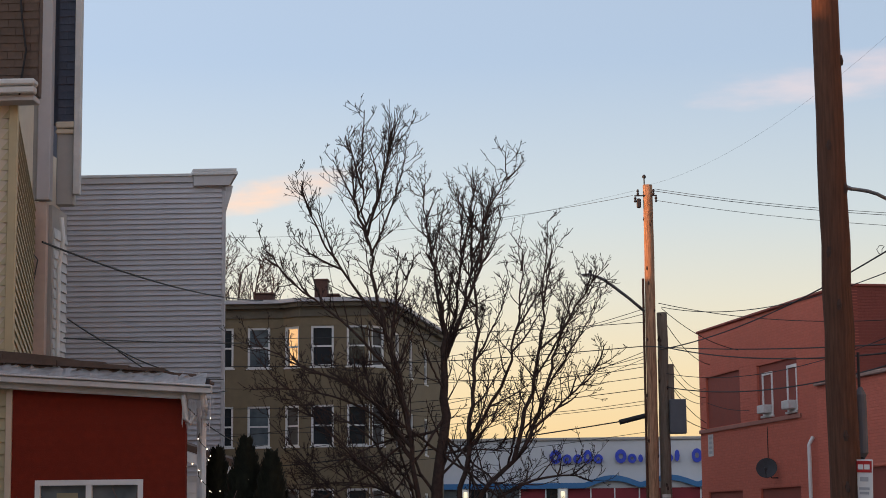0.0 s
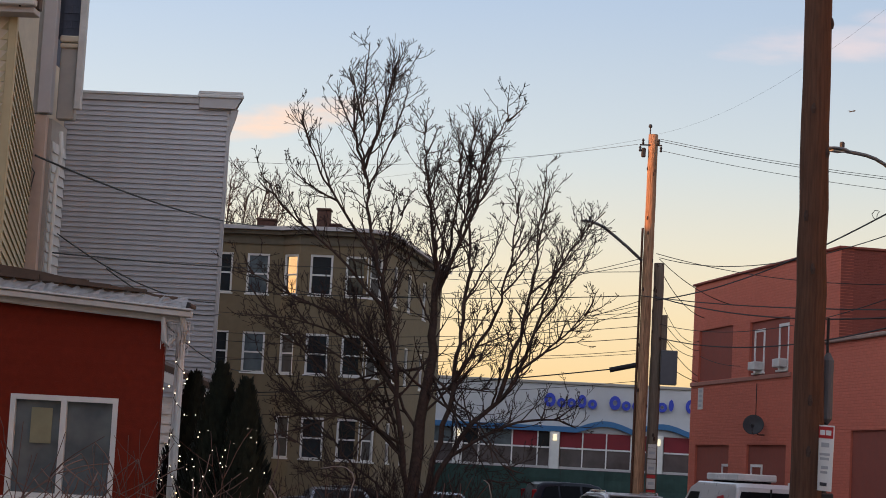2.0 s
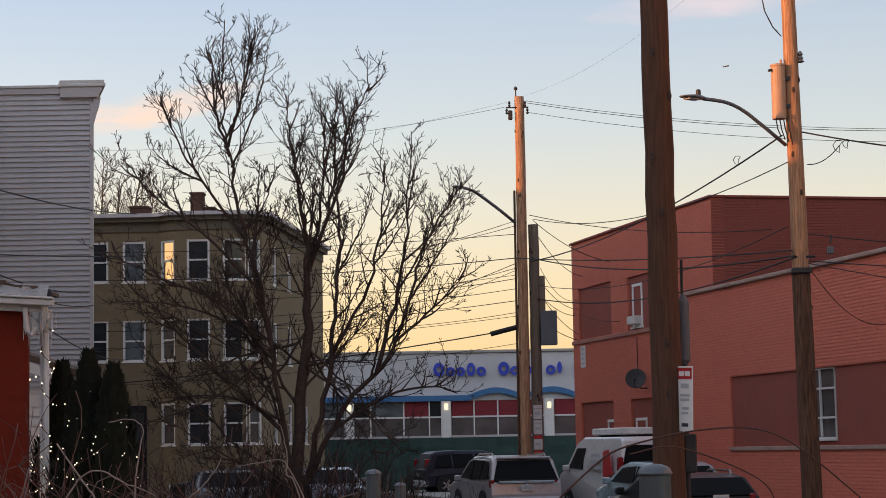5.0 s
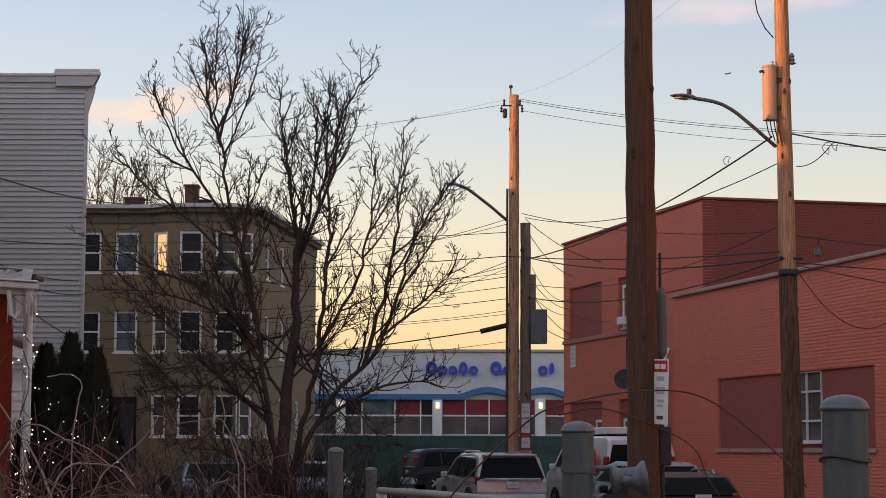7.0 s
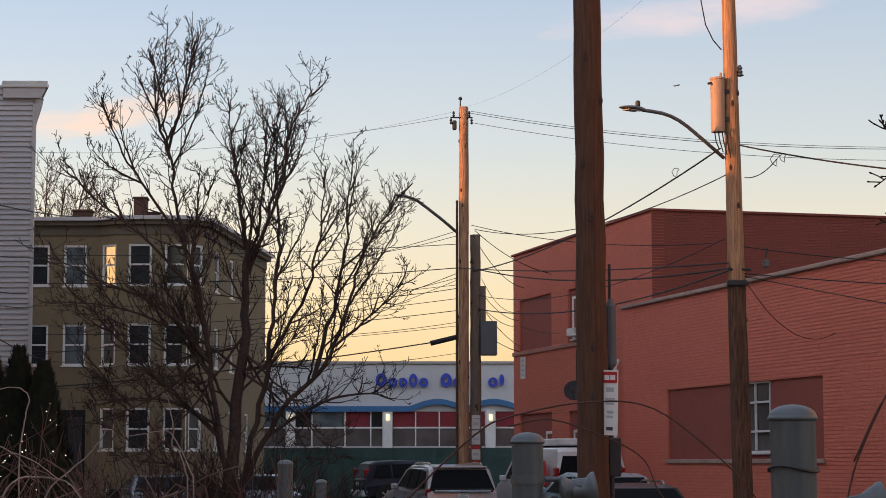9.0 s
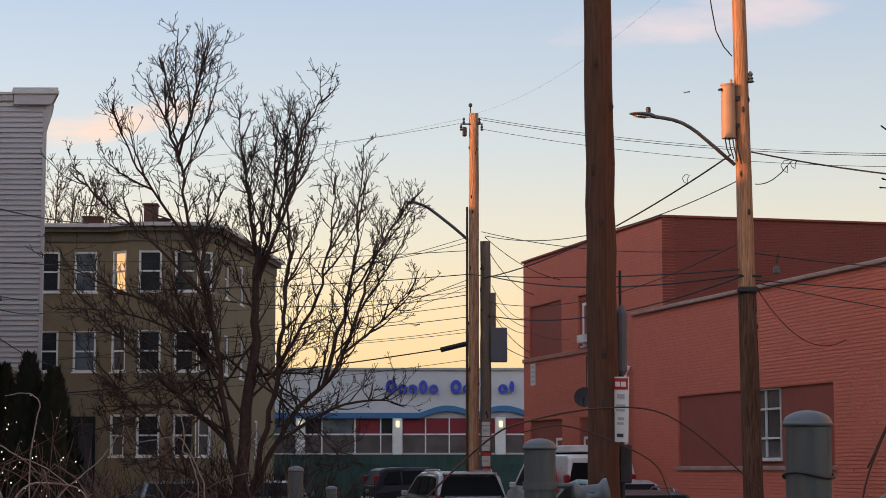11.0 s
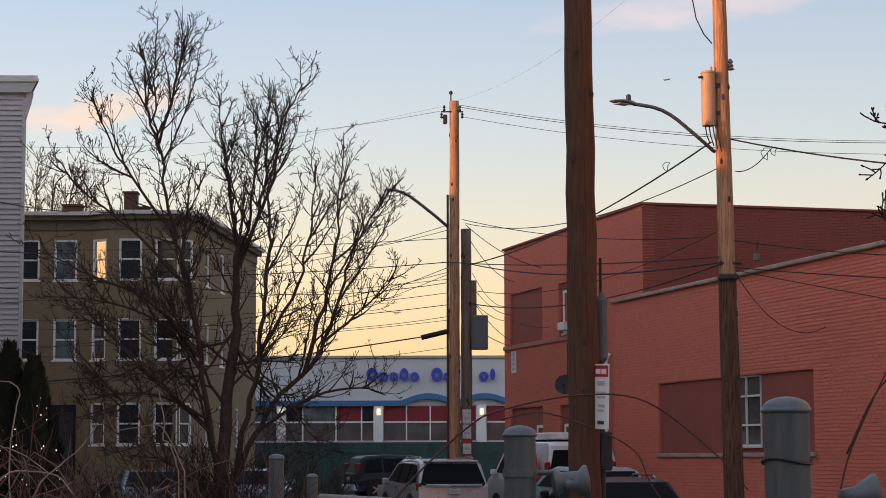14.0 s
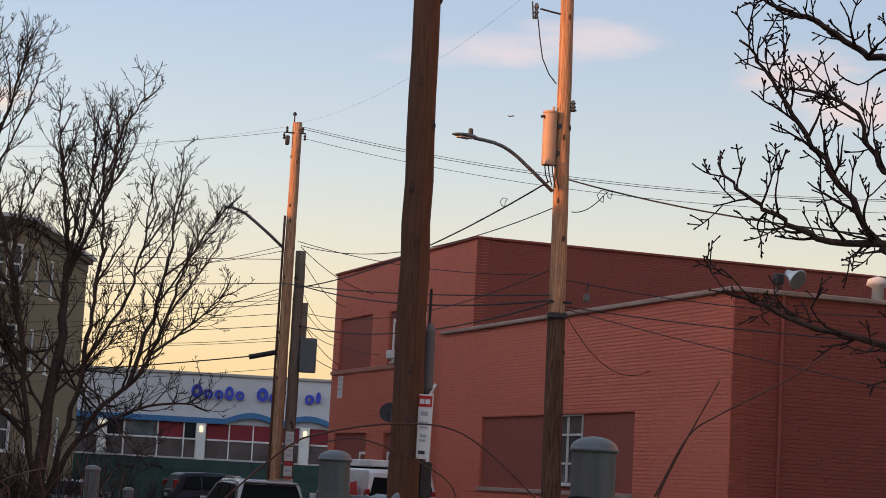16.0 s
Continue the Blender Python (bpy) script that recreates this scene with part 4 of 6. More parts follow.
street_lamp("street_lamp", pose(6.3, 37.0, 7.18), [(-0.12, -0.02, 0), (-0.5, -0.22, 0.28), (-0.86, -0.42, 0.53), (-1.02, -0.51, 0.62), (-1.18, -0.6, 0.685), (-1.36, -0.7, 0.725), (-1.55, -0.8, 0.74), (-1.75, -0.95, 0.74)], 0.035, 0.55)

far_pole = pole("utility_pole", (2.04, 58.5, GZ), (2.08, 58.5, 11.97), 0.17, 0.14, "wood_light", "tall wooden utility pole carrying street wires", 4)
part("riser", tube([(-0.19, -0.06, 0.3), (-0.165, -0.06, 9.4)], 0.035, 8), M["wood_dark"], far_pole, "dark conduit riser")
part("top_pin", tube([(-0.06, 0, 12.1), (-0.06, 0, 12.42)], 0.02, 6), M["iron"], far_pole)
part("insulator", lathe([(0.05, 0), (0.06, 0.05), (0.03, 0.1)], 8, None, (-0.06, 0, 12.4)), M["iron"], far_pole)
part("crossarm", tube([(-0.36, -0.1, 11.86), (0.3, -0.1, 11.86)], 0.022, 6), M["iron"], far_pole)
for x, z in ((-0.34, 11.66), (-0.26, 11.88), (0.2, 11.88), (0.27, 11.66)):
    part("insulator", lathe([(0.02, 0), (0.045, 0.03), (0.02, 0.08), (0.045, 0.11), (0.02, 0.17)], 8, None, (x, -0.1, z)), M["iron"], far_pole)
part("transfer_box", box(-0.3, -0.12, 11.5, -0.17, 0.02, 11.78, 0.03), M["iron"], far_pole)
old_pole = pole("utility_pole", (2.42, 58.75, GZ), (2.42, 58.75, 8.2), 0.17, 0.15, "wood_old", "cut-off silvered old pole bound beside the tall one", 5)
part("equipment_box", box(0.14, -0.3, 4.86, 0.62, 0.05, 5.86, 0.02), M["box_grey"], old_pole, "grey equipment box")
part("side_board", box(0.13, -0.1, 5.5, 0.3, 0.08, 6.9, 0.015), M["wood_old"], old_pole)
for k in range(5):
    z = 0.95 + 0.44 * k
    part("notice", box(-0.13, -0.2, z, 0.12, -0.18, z + 0.3, 0.004), M["paper"], old_pole, "weathered paper notice")
    part("notice_heading", box(-0.13, -0.205, z + 0.31, 0.12, -0.182, z + 0.41, 0.004), M["red_print" if k < 3 else "paper"], old_pole)
    part("bar", box(-0.09, -0.204, z + 0.12, 0.08, -0.2015, z + 0.2), M["grey_print"], old_pole)
part("splice_case", tube([(-0.95, -0.1, 5.2), (-0.2, -0.1, 5.38)], 0.075, 10), M["cable"], far_pole)
street_lamp("street_lamp", pose(2.0, 58.4, 8.22), [(-0.12, -0.02, 0.0), (-0.55, -0.4, 0.32), (-1.0, -0.8, 0.62), (-1.3, -1.1, 0.8), (-1.5, -1.3, 0.86), (-1.62, -1.45, 0.87)], 0.045, 0.5)


# ---- wires ----
def wire(a, b, sag=0.3, r=0.012, material="cable", label="black overhead cable between poles", lump=False):
    a, b = Vector(a), Vector(b)
    n = 18
    w = tagged(link("overhead_wire", tube([a.lerp(b, i / n) - Vector((0, 0, 4 * sag * (i / n) * (1 - i / n))) for i in range(n + 1)], r, 5), M[material]), label, "cable", "overhead wires")
    return w


WIRES = [
    ((2.1, 58.4, 11.95), (6.26, 37.0, 11.65), 0.55, 0.0025),
    ((1.64, 58.45, 11.66), (-12.5, 70.5, 12.45), 0.35, 0.008), ((1.7, 58.45, 11.8), (-14, 76, 12.0), 0.2, 0.004),
    ((2.28, 58.45, 11.78), (20.0, 46.0, 9.2), 0.7, 0.011), ((2.28, 58.5, 11.85), (20.4, 47.0, 9.4), 0.7, 0.009), ((2.3, 58.45, 11.5), (20.0, 46.0, 8.9), 0.7, 0.009),
    ((6.1, 36.9, 7.35), (2.35, 58.6, 7.1), 0.35, 0.022), ((6.4, 36.9, 6.95), (2.4, 58.6, 8.35), 0.55, 0.014),
    ((6.5, 37, 7.42), (11.2, 25, 5.08), 0.25, 0.02), ((6.55, 36.9, 6.8), (6.9, 35.6, 6.95), 0.1, 0.012),
    ((6.25, 36.85, 5.1), (2.3, 58.5, 7.2), 0.3, 0.022), ((6.2, 36.85, 5.2), (1.9, 58.5, 7.2), 0.12, 0.018), ((6.2, 36.85, 5.05), (2.5, 58.6, 6.0), 0.4, 0.02),
    ((6.15, 36.85, 5.65), (2.5, 58.6, 6.4), 0.5, 0.012), ((6.5, 36.85, 5.0), (11.6, 28.5, 4.0), 0.1, 0.014), ((6.5, 36.85, 4.95), (11.2, 28, 3.05), 0.05, 0.012),
    ((6.5, 36.85, 5.5), (12.0, 30.0, 4.6), 0.2, 0.012), ((6.5, 36.85, 4.9), (9.2, 41.5, 4.2), 0.5, 0.01),
    ((2.3, 58.45, 8.45), (8.0, 50.0, 7.0), 0.25, 0.014), ((2.4, 58.5, 8.3), (4.75, 60.2, 7.2), 0.2, 0.014), ((2.35, 58.5, 8.15), (4.1, 62.9, 7.0), 0.3, 0.014),
    ((2.6, 58.7, 6.5), (4.0, 63.4, 6.0), 0.2, 0.012), ((2.6, 58.7, 6.1), (4.0, 63.4, 5.2), 0.15, 0.014), ((2.8, 58.7, 5.2), (4.0, 63.3, 5.0), 0.05, 0.014), ((2.6, 58.7, 6.9), (4.0, 63.4, 6.3), 0.35, 0.01),
    ((1.9, 58.5, 7.9), (-20, 72, 9.2), 0.3, 0.014), ((1.9, 58.5, 8.15), (-7.3, 74, 9.2), 0.5, 0.012), ((1.9, 58.5, 8.3), (-7, 66, 7.4), 0.3, 0.012),
    ((1.9, 58.5, 7.2), (-18, 70, 8.0), 0.35, 0.018), ((1.9, 58.5, 6.7), (-18, 71, 7.4), 0.5, 0.01), ((1.9, 58.5, 6.3), (-18, 71, 6.6), 0.5, 0.012), ((1.9, 58.5, 5.95), (-18, 70, 6.3), 0.5, 0.014),
    ((1.9, 58.5, 5.5), (-18, 71, 5.6), 0.4, 0.01), ((1.1, 58.4, 5.0), (-16, 69, 3.9), 0.25, 0.024), ((1.9, 58.5, 4.7), (-16, 70, 4.1), 0.35, 0.01), ((1.9, 58.4, 6.9), (-16, 69, 5.0), 0.5, 0.012),
    ((1.9, 58.5, 7.05), (-9.6, 66, 4.6), 0.4, 0.013), ((1.9, 58.5, 6.85), (-9.6, 66, 4.2), 0.4, 0.01), ((3.96, 62.5, 5.78), (4.8, 57.9, 5.25), 0.08, 0.012), ((2.68, 58.5, 5.98), (3.9, 63.4, 5.8), 0.12, 0.012), ((1.86, 58.5, 5.6), (-7.5, 73.4, 6.3), 0.3, 0.011),
    ((-9.75, 34.1, 6.9), (-10.7, 68, 9.85), 0.25, 0.024), ((-9.74, 36, 5.75), (-9.3, 51, 5.8), 0.3, 0.018), ((-9.8, 36, 5.4), (-10.2, 66, 8.2), 0.05, 0.02),
    ((-8.9, 36.5, 5.2), (-10.3, 57.8, 6.0), 0.3, 0.018), ((-6.9, 30, 4.2), (-9.0, 57, 4.4), 0.4, 0.014), ((-10.2, 57.7, 7.35), (1.9, 58.5, 6.6), 0.7, 0.014),
]
for a, b, sag, r in WIRES:
    wire(a, b, sag, r * 0.78)
# loose tails and splices near the transformer pole
for c, rr in (((5.5, 38.6, 7.25), 0.09), ((6.93, 35.9, 7.12), 0.11), ((7.02, 35.6, 7.08), 0.08)):
    bm = tube([(math.cos(a) * rr * 0.6 + 0.3 * rr * math.sin(3 * a), 0.0, math.sin(a) * rr - rr + 0.3 * rr * math.cos(2 * a)) for a in [math.pi / 2 + k * 2 * math.pi / 10 for k in range(13)]], 0.007, 5)
    o = tagged(link("cable_coil", bm, M["cable"]), "loose coil of black service cable", "cable", "cable coils")
    o.matrix_world = pose(*c)
ins = thing("service_clamp", pose(6.8, 36.28, 5.1), "grey clamp hanging on an overhead cable", "clamp")
part("body", box(-0.055, -0.05, -0.04, 0.055, 0.05, 0.1, 0.02), M["galv"], ins)
part("bail", tube([(0, 0, 0.15), (0.02, 0, 0.25), (0.03, 0, 0.32)], 0.015, 6), M["iron"], ins)
# ---- yellow house ----
YH = pose(-9.94, 33.0, GZ)
yel = thing("yellow_house", YH, "yellow clapboard house with a shingled mansard roof", "house")


def boards(parent, length, count, m, material, pitch=0.18, z0=0.1):
    """Overlapping clapboards along x, facing -y."""
    first = None
    for i in range(count):
        if first is None:
            o = part("siding_board", prism([(0, 0), (length, 0), (length, pitch + 0.012), (0, pitch + 0.012)], 0, 0.03), M[material], parent)
            for v in o.data.vertices:
                v.co.y = 0.03 if v.co.y > 0.02 else (-0.012 if v.co.z < 0.1 else 0.022)
            first = o
        else:
            o = new("siding_board", first.data)
            o.parent = parent
        o.matrix_basis = m @ pose(0, 0, z0 + i * pitch)


def shingles(parent, length, rows, m, material, pitch=0.14, wide=0.26):
    """Rows of overlapping shingles on a sloping plane, x along, z up the slope."""
    me = None
    rr = random.Random(8)
    for r in range(rows):
        x = -wide * (0.5 if r % 2 else 0.0)
        while x < length:
            w = min(wide, length - x)
            if x < 0:
                w += x
            if w > 0.06:
                if me is None:
                    o = part("shingle", prism([(0, 0), (wide - 0.008, 0), (wide - 0.008, pitch + 0.04), (0, pitch + 0.04)], 0, 0.02), M[material], parent)
                    for v in o.data.vertices:
                        v.co.y = (-0.03 if v.co.z < 0.02 else -0.012) if v.co.y < 0.01 else (-0.008 if v.co.z < 0.02 else 0.0)
                    me = o.data
                else:
                    o = new("shingle", me)
                    o.parent = parent
                o.matrix_basis = m @ pose(max(x, 0), rr.uniform(-0.004, 0.004), r * pitch) @ Matrix.Diagonal((w / wide, 1, 1, 1))
            x += wide


part("wall", box(-6, 0.03, 0, -0.12, 0.35, 9.1 + g), M["cream"], yel)
boards(yel, 5.9, 51, pose(-6, 0, 0), "yellow")
SIDE = pose(0, 0.05, 0, 0, 0, 102.7)   # the street side runs with the street
sw = box(0, 0.035, 0, 9.9, 0.3, 9.1 + g)
sw.transform(SIDE)
part("wall", sw, M["cream"], yel)
boards(yel, 9.9, 51, SIDE, "yellow")
part("corner_board", box(-0.14, -0.035, 0, 0.012, 0.06, 9.1 + g, 0.008), M["yellow"], yel)
part("soffit", box(-6, -0.4, 9.1 + g, 0.38, 0.02, 9.2 + g, 0.01), M["trim_grey"], yel)
part("gutter", box(-6, -0.55, 9.2 + g, 0.42, -0.35, 9.32 + g, 0.02), M["worn_white"], yel, "white gutter")
part("gutter", box(-6, -0.6, 9.325 + g, 0.44, -0.33, 9.44 + g, 0.03), M["worn_white"], yel, "white gutter")
part("roof", box(-6, -0.25, 9.2 + g, 0.42, -0.05, 12.0 + g), M["brown_shingle"], yel)
shingles(yel, 3.0, 18, pose(-2.58, -0.27, 9.42 + g), "brown_shingle")
part("downspout", tube([(-0.6, -0.08, 0), (-0.6, -0.08, 9.1 + g)], 0.055, 10), M["trim_grey"], yel, "grey downspout")
part("cable", tube([(0.05, -0.34, 12), (0.13, -0.34, 10.8), (0.22, -0.36, 10.2), (0.15, -0.36, 9.7), (0.16, -0.5, 9.4)], 0.02, 6), M["cable"], yel, "black cable hanging over the eaves")
# deep cornice and returning wing
wing = new("wing")
wing.parent = yel
EYE0 = Matrix.Translation((-0.85, -0.05, 1.65))
wing.matrix_basis = YH.inverted() @ EYE0 @ Matrix.Scale(1.235, 4) @ EYE0.inverted() @ YH @ pose(-0.603, 0, 0.36)

part("frieze_board", box(0.47, 1.7, 7.36 + g, 0.55, 1.8, 11.9 + g, 0.01), M["taupe"], wing)
part("fascia", box(0.56, 1.62, 7.36 + g, 0.8, 1.86, 12.0 + g, 0.015), M["trim_grey"], wing, "grey fascia board")
part("corner_board", box(0.45, 1.7, -0.3, 0.74, 1.85, 7.34 + g, 0.01), M["pink_white"], wing, "pale pink corner board")
part("wall", box(0.46, 1.86, 0, 0.8, 2.95, 7.3 + g), M["taupe"], wing)
boards(wing, 0.95, 39, pose(0.83, 1.95, 0, 0, 0, 90), "worn_white")
part("cornice_box", box(0.82, 2.0, 7.32 + g, 1.14, 2.2, 8.78 + g, 0.02), M["taupe"], wing)
part("cornice_moulding", box(0.81, 1.95, 8.62 + g, 1.15, 2.25, 8.7 + g, 0.015), M["cream"], wing)
part("cornice_moulding", box(0.81, 1.93, 8.72 + g, 1.17, 2.28, 8.84 + g, 0.02), M["cream"], wing)
part("mansard", box(0.5, 2.1, 8.84 + g, 1.12, 2.3, 12.2 + g), M["slate"], wing)
shingles(wing, 0.3, 24, pose(0.82, 2.07, 8.85 + g), "slate", 0.14, 0.3)
part("rake_board", box(1.15, 1.9, 7.5 + g, 1.27, 2.05, 12.2 + g, 0.012), M["worn_white"], wing, "white rake board")
part("downspout", tube([(0.92, 1.93, 2.0), (0.92, 1.93, 6.4), (1.0, 1.9, 6.9), (0.95, 1.95, 7.3)], 0.04, 8), M["white"], wing, "white downspout")
for k in range(3):
    part("service_cable", tube([(0.3, 1.68, 7.1 - 0.1 * k), (0.42 + 0.1 * k, 1.6, 6.5), (0.4, 1.68, 5.8 - 0.2 * k)], 0.012, 5), M["wire"], wing)

# ---- red lean-to ----
shed = thing("red_lean_to", pose(-9.0, 29.6, GZ), "dark red lean-to with a white slider window", "shed")
S0, S1 = 3.98 + g, 3.8 + g
holes = [(0.36, 1.99, 1.1 + g, 2.62 + g)]
wb = wall_with_holes(2.62, S1, holes, 0.15)
part("wall", wb, M["red_wall"], shed)
part("gable_strip", prism([(0, S1), (2.62, S1), (0, S0)], 0, 0.15), M["red_wall"], shed)
part("wall", box(0.0, 0.152, 0, 1.9, 3.2, S1 - 0.02), M["red_wall"], shed)
rr = random.Random(2)
me = None
for i in range(int(S1 / 0.105)):
    for a, b in (((0.0, 2.62),) if not (1.02 + g < i * 0.105 < 2.64 + g) else ((0.0, 0.34), (2.01, 2.62))):
        o = part("siding_board", box(a, -0.005, i * 0.105 + 0.001, b, 0.0, i * 0.105 + 0.104), M["red_wall"], shed)
win = sash_window(shed, 0.36, 1.1 + g, 1.63, 1.52, 0.02, "glass_curtain", bar=False, fw=0.08)
part("mullion", box(1.13, -0.02, 1.15 + g, 1.22, 0.07, 2.56 + g, 0.006), M["white"], win)
part("notice", box(0.68, 0.04, 1.9 + g, 1.0, 0.046, 2.43 + g), M["notice_paper"], win, "pale sheet taped to the pane")
tilt = math.degrees(math.atan2(S1 - S0, 2.62))
rf = pose(0, 0, S0 + 0.02, 0, -tilt, 0)
# a solid dark box stands for the shade line behind the gutter
for nm, bx, mt, lb in (("roof", (-0.6, -0.2, 0.3, 2.8, 1.4, 0.36), "brown_shingle", ""), ("fascia", (-0.6, -0.16, -0.02, 2.95, -0.1, 0.14), "worn_white", "worn white fascia"),
                       ("gutter", (-0.6, -0.30, 0.07, 3.05, -0.17, 0.16), "worn_white", "dented white gutter"), ("gutter_lip", (-0.6, -0.335, 0.165, 3.05, -0.2, 0.2), "worn_white", "dented white gutter"),
                       ("shadow_gap", (-0.6, -0.2, 0.13, 3.0, -0.165, 0.3), "iron", "dark strip standing in for shade behind the gutter"), ("soffit", (-0.6, -0.1, 0.0, 2.95, 0.16, 0.03), "taupe", "")):
    b = box(*bx, 0.01)
    b.transform(rf)
    part(nm, b, M[mt], shed, lb)
fb = bmesh.new()
cells = {}
for i in range(60):
    for j in range(5):
        crease = 0.014 * math.sin(i * 0.31 + 3 * math.sin(i * 0.83)) * (0.3 + j / 5) + rr.gauss(0, 0.009)
        cells[i, j] = fb.verts.new((-0.6 + i * 3.55 / 59, -0.29 + 0.03 * j + crease, 0.205 + 0.042 * j + (rr.uniform(-0.012, 0.016) if j == 4 else 0)))
for i in range(59):
    for j in range(4):
        fb.faces.new((cells[i, j], cells[i + 1, j], cells[i + 1, j + 1], cells[i, j + 1]))
bmesh.ops.solidify(fb, geom=list(fb.faces), thickness=0.006)
fb.transform(rf)
part("flashing", fb, M["dented_metal"], shed, "dented pale metal flashing")
bm = prism([(-0.6, 0.361), (2.45, 0.361), (2.3, 0.385), (1.7, 0.42), (1.2, 0.44), (0.7, 0.5), (0.1, 0.53), (-0.6, 0.55)], -0.2, 1.2)
for k in range(9):   # torn, curling edges
    x = -0.5 + k * 0.31
    box(x, -0.25 + rr.uniform(-0.02, 0.03), 0.361, x + rr.uniform(0.25, 0.5), -0.1, 0.40 + rr.uniform(0.0, 0.12) * (1.1 - k / 9), bm=bm)
bm.transform(rf)
tagged(part("torn_roofing", bm, M["brown_shingle"], shed, "torn brown roofing felt"), kind="stuff")
part("wall", box(-1.6, 0.05, 0, -0.002, 3.0, 4.2 + g), M["cream"], shed)
boards(shed, 1.6, 23, pose(-1.61, 0.02, 0), "yellow", 0.18, 0.0)
part("corner_board", box(-0.1, -0.03, 0, -0.004, 0.03, S0, 0.006), M["cream"], shed)
part("downspout", tube([(2.9, -0.2, S1 + 0.1), (2.92, -0.1, S1 - 0.1), (2.84, 0.25, S1 - 0.3), (2.84, 0.3, 0)], 0.05, 8), M["white"], shed, "white downspout")
part("post", box(2.74, 0.3, 0, 2.86, 0.42, S1 - 0.1, 0.01), M["white"], shed, "white porch post")
part("elbow", tube([(2.62, -0.2, S1 + 0.05), (2.66, -0.2, S1 - 0.3), (2.72, -0.2, S1 - 0.36), (2.78, -0.18, S1 - 0.25)], 0.04, 8), M["worn_white"], shed)
rr = random.Random(6)
bm = bmesh.new()
for k in range(60):   # icicle light strands hanging at the corner
    x, y = 2.6 + rr.uniform(0, 0.45), -0.25 + rr.uniform(0, 0.3)
    z = S1 + 0.05 - rr.uniform(0, 0.1)
    tube([(x, y, z), (x + rr.uniform(-0.02, 0.02), y, z - rr.uniform(0.15, 0.5))], 0.004, 4, bm)
part("light_strand", bm, M["worn_white"], shed)
porch = thing("white_porch", pose(-7.6, 35.5, GZ), "small white clapboard porch with a sloping roof", "porch")
part("wall", box(0, 0.03, 0, 0.95, 2.5, 2.85 + g), M["white"], porch)
boards(porch, 0.95, 17, pose(0, 0, 0), "white", 0.17, 0.05)
rb = prism([(-0.4, 3.5 + g), (-0.4, 3.62 + g), (1.25, 3.05 + g), (1.25, 2.93 + g)], -0.3, 2.6)
part("roof", rb, M["brown_shingle"], porch)
part("fascia", prism([(-0.4, 3.3 + g), (-0.4, 3.48 + g), (1.22, 2.92 + g), (1.22, 2.76 + g)], -0.3, -0.25), M["white"], porch)

# plain unseen blocks that close the row, added and sized to shade the street
for x, y, w, d, h in ((36.0, 16.0, 22, 26, 17.0), (14.0, -24.0, 36, 12, 13.0), (-13.0, 9.7, 9, 33.4, 9.6), (-13.0, 27.3, 9, 1.7, 10.4), (-13.0, 29.1, 9, 1.7, 9.3), (-13.0, 31.3, 9, 2.6, 13.4), (-16.1, 34.7, 6, 4.2, 13.2), (-13.3, 41.9, 10.5, 10.2, 15.6), (-15.3, 50.5, 9, 6.6, 12.0), (-15.3, 55.8, 9, 3.9, 14.3), (-17.2, 66.6, 14, 6.0, 14.0), (-18.2, 96.5, 12, 17.0, 13.0)):
    nb = thing("unseen_light_block", pose(x - w / 2, y, GZ), "plain unseen block added to cut sun and sky light", "house")
    part("wall", box(-w / 2, -d / 2, 0, w / 2, d / 2, h - 1.2), M["cream"], nb)
    part("roof", prism([(-w / 2, h - 1.198), (w / 2 - 0.002, h - 1.198), (w / 2 - 0.002, h), (-w / 2, h)], -d / 2, d / 2), M["slate"], nb)
# ---- bare trees ----
class Boughs:
    """Collects many tapered tubes and makes one mesh of them."""

    def __init__(self):
        self.v, self.f = [], []

    def tube(self, pts, radii, n):
        side = None
        base = len(self.v)
        for i, p in enumerate(pts):
            d = (pts[min(i + 1, len(pts) - 1)] - pts[max(i - 1, 0)]).normalized()
            if side is None:
                side = d.orthogonal().normalized()
            side = side - d * side.dot(d)
            side = side.normalized() if side.length > 1e-6 else d.orthogonal().normalized()
            up = d.cross(side)
            for k in range(n):
                a = 2 * math.pi * k / n
                self.v.append(p + (side * math.cos(a) + up * math.sin(a)) * radii[i])
        for i in range(len(pts) - 1):
            for k in range(n):
                a, b = base + i * n + k, base + i * n + (k + 1) % n
                self.f.append((a, b, b + n, a + n))
        self.f.append(tuple(base + (len(pts) - 1) * n + k for k in range(n)))

    def make(self, name, material, parent, label=""):
        me = bpy.data.meshes.new(name)
        me.from_pydata([tuple(p) for p in self.v], [], self.f)
        me.materials.append(material)
        me.shade_smooth()
        ob = new(name, me)
        ob.parent = parent
        return tagged(ob, label=label)


def smooth_line(pts, n):
    """A smooth line through the points (Catmull-Rom)."""
    P = [Vector(p) for p in pts]
    P = [P[0] * 2 - P[1]] + P + [P[-1] * 2 - P[-2]]
    out = []
    for i in range(1, len(P) - 2):
        for k in range(n):
            t = k / n
            a, b, c, d = P[i - 1:i + 3]
            out.append(0.5 * ((2 * b) + (c - a) * t + (2 * a - 5 * b + 4 * c - d) * t * t + (3 * b - a - 3 * c + d) * t ** 3))
    return out + [P[-2]]


def shoot(rr, start, d, length, r, rise, wob, n, tip=0.0035):
    """A crooked shoot that bends upwards."""
    pts = [start]
    d = d.normalized()
    for _ in range(n):
        d = (d + Vector((rr.uniform(-1, 1), rr.uniform(-1, 1), rr.uniform(-0.6, 0.6))) * wob + Vector((0, 0, rise))).normalized()
        pts.append(pts[-1] + d * (length / n))
    return pts, [max(r * (1 - 0.7 * i / n), tip) for i in range(n + 1)]


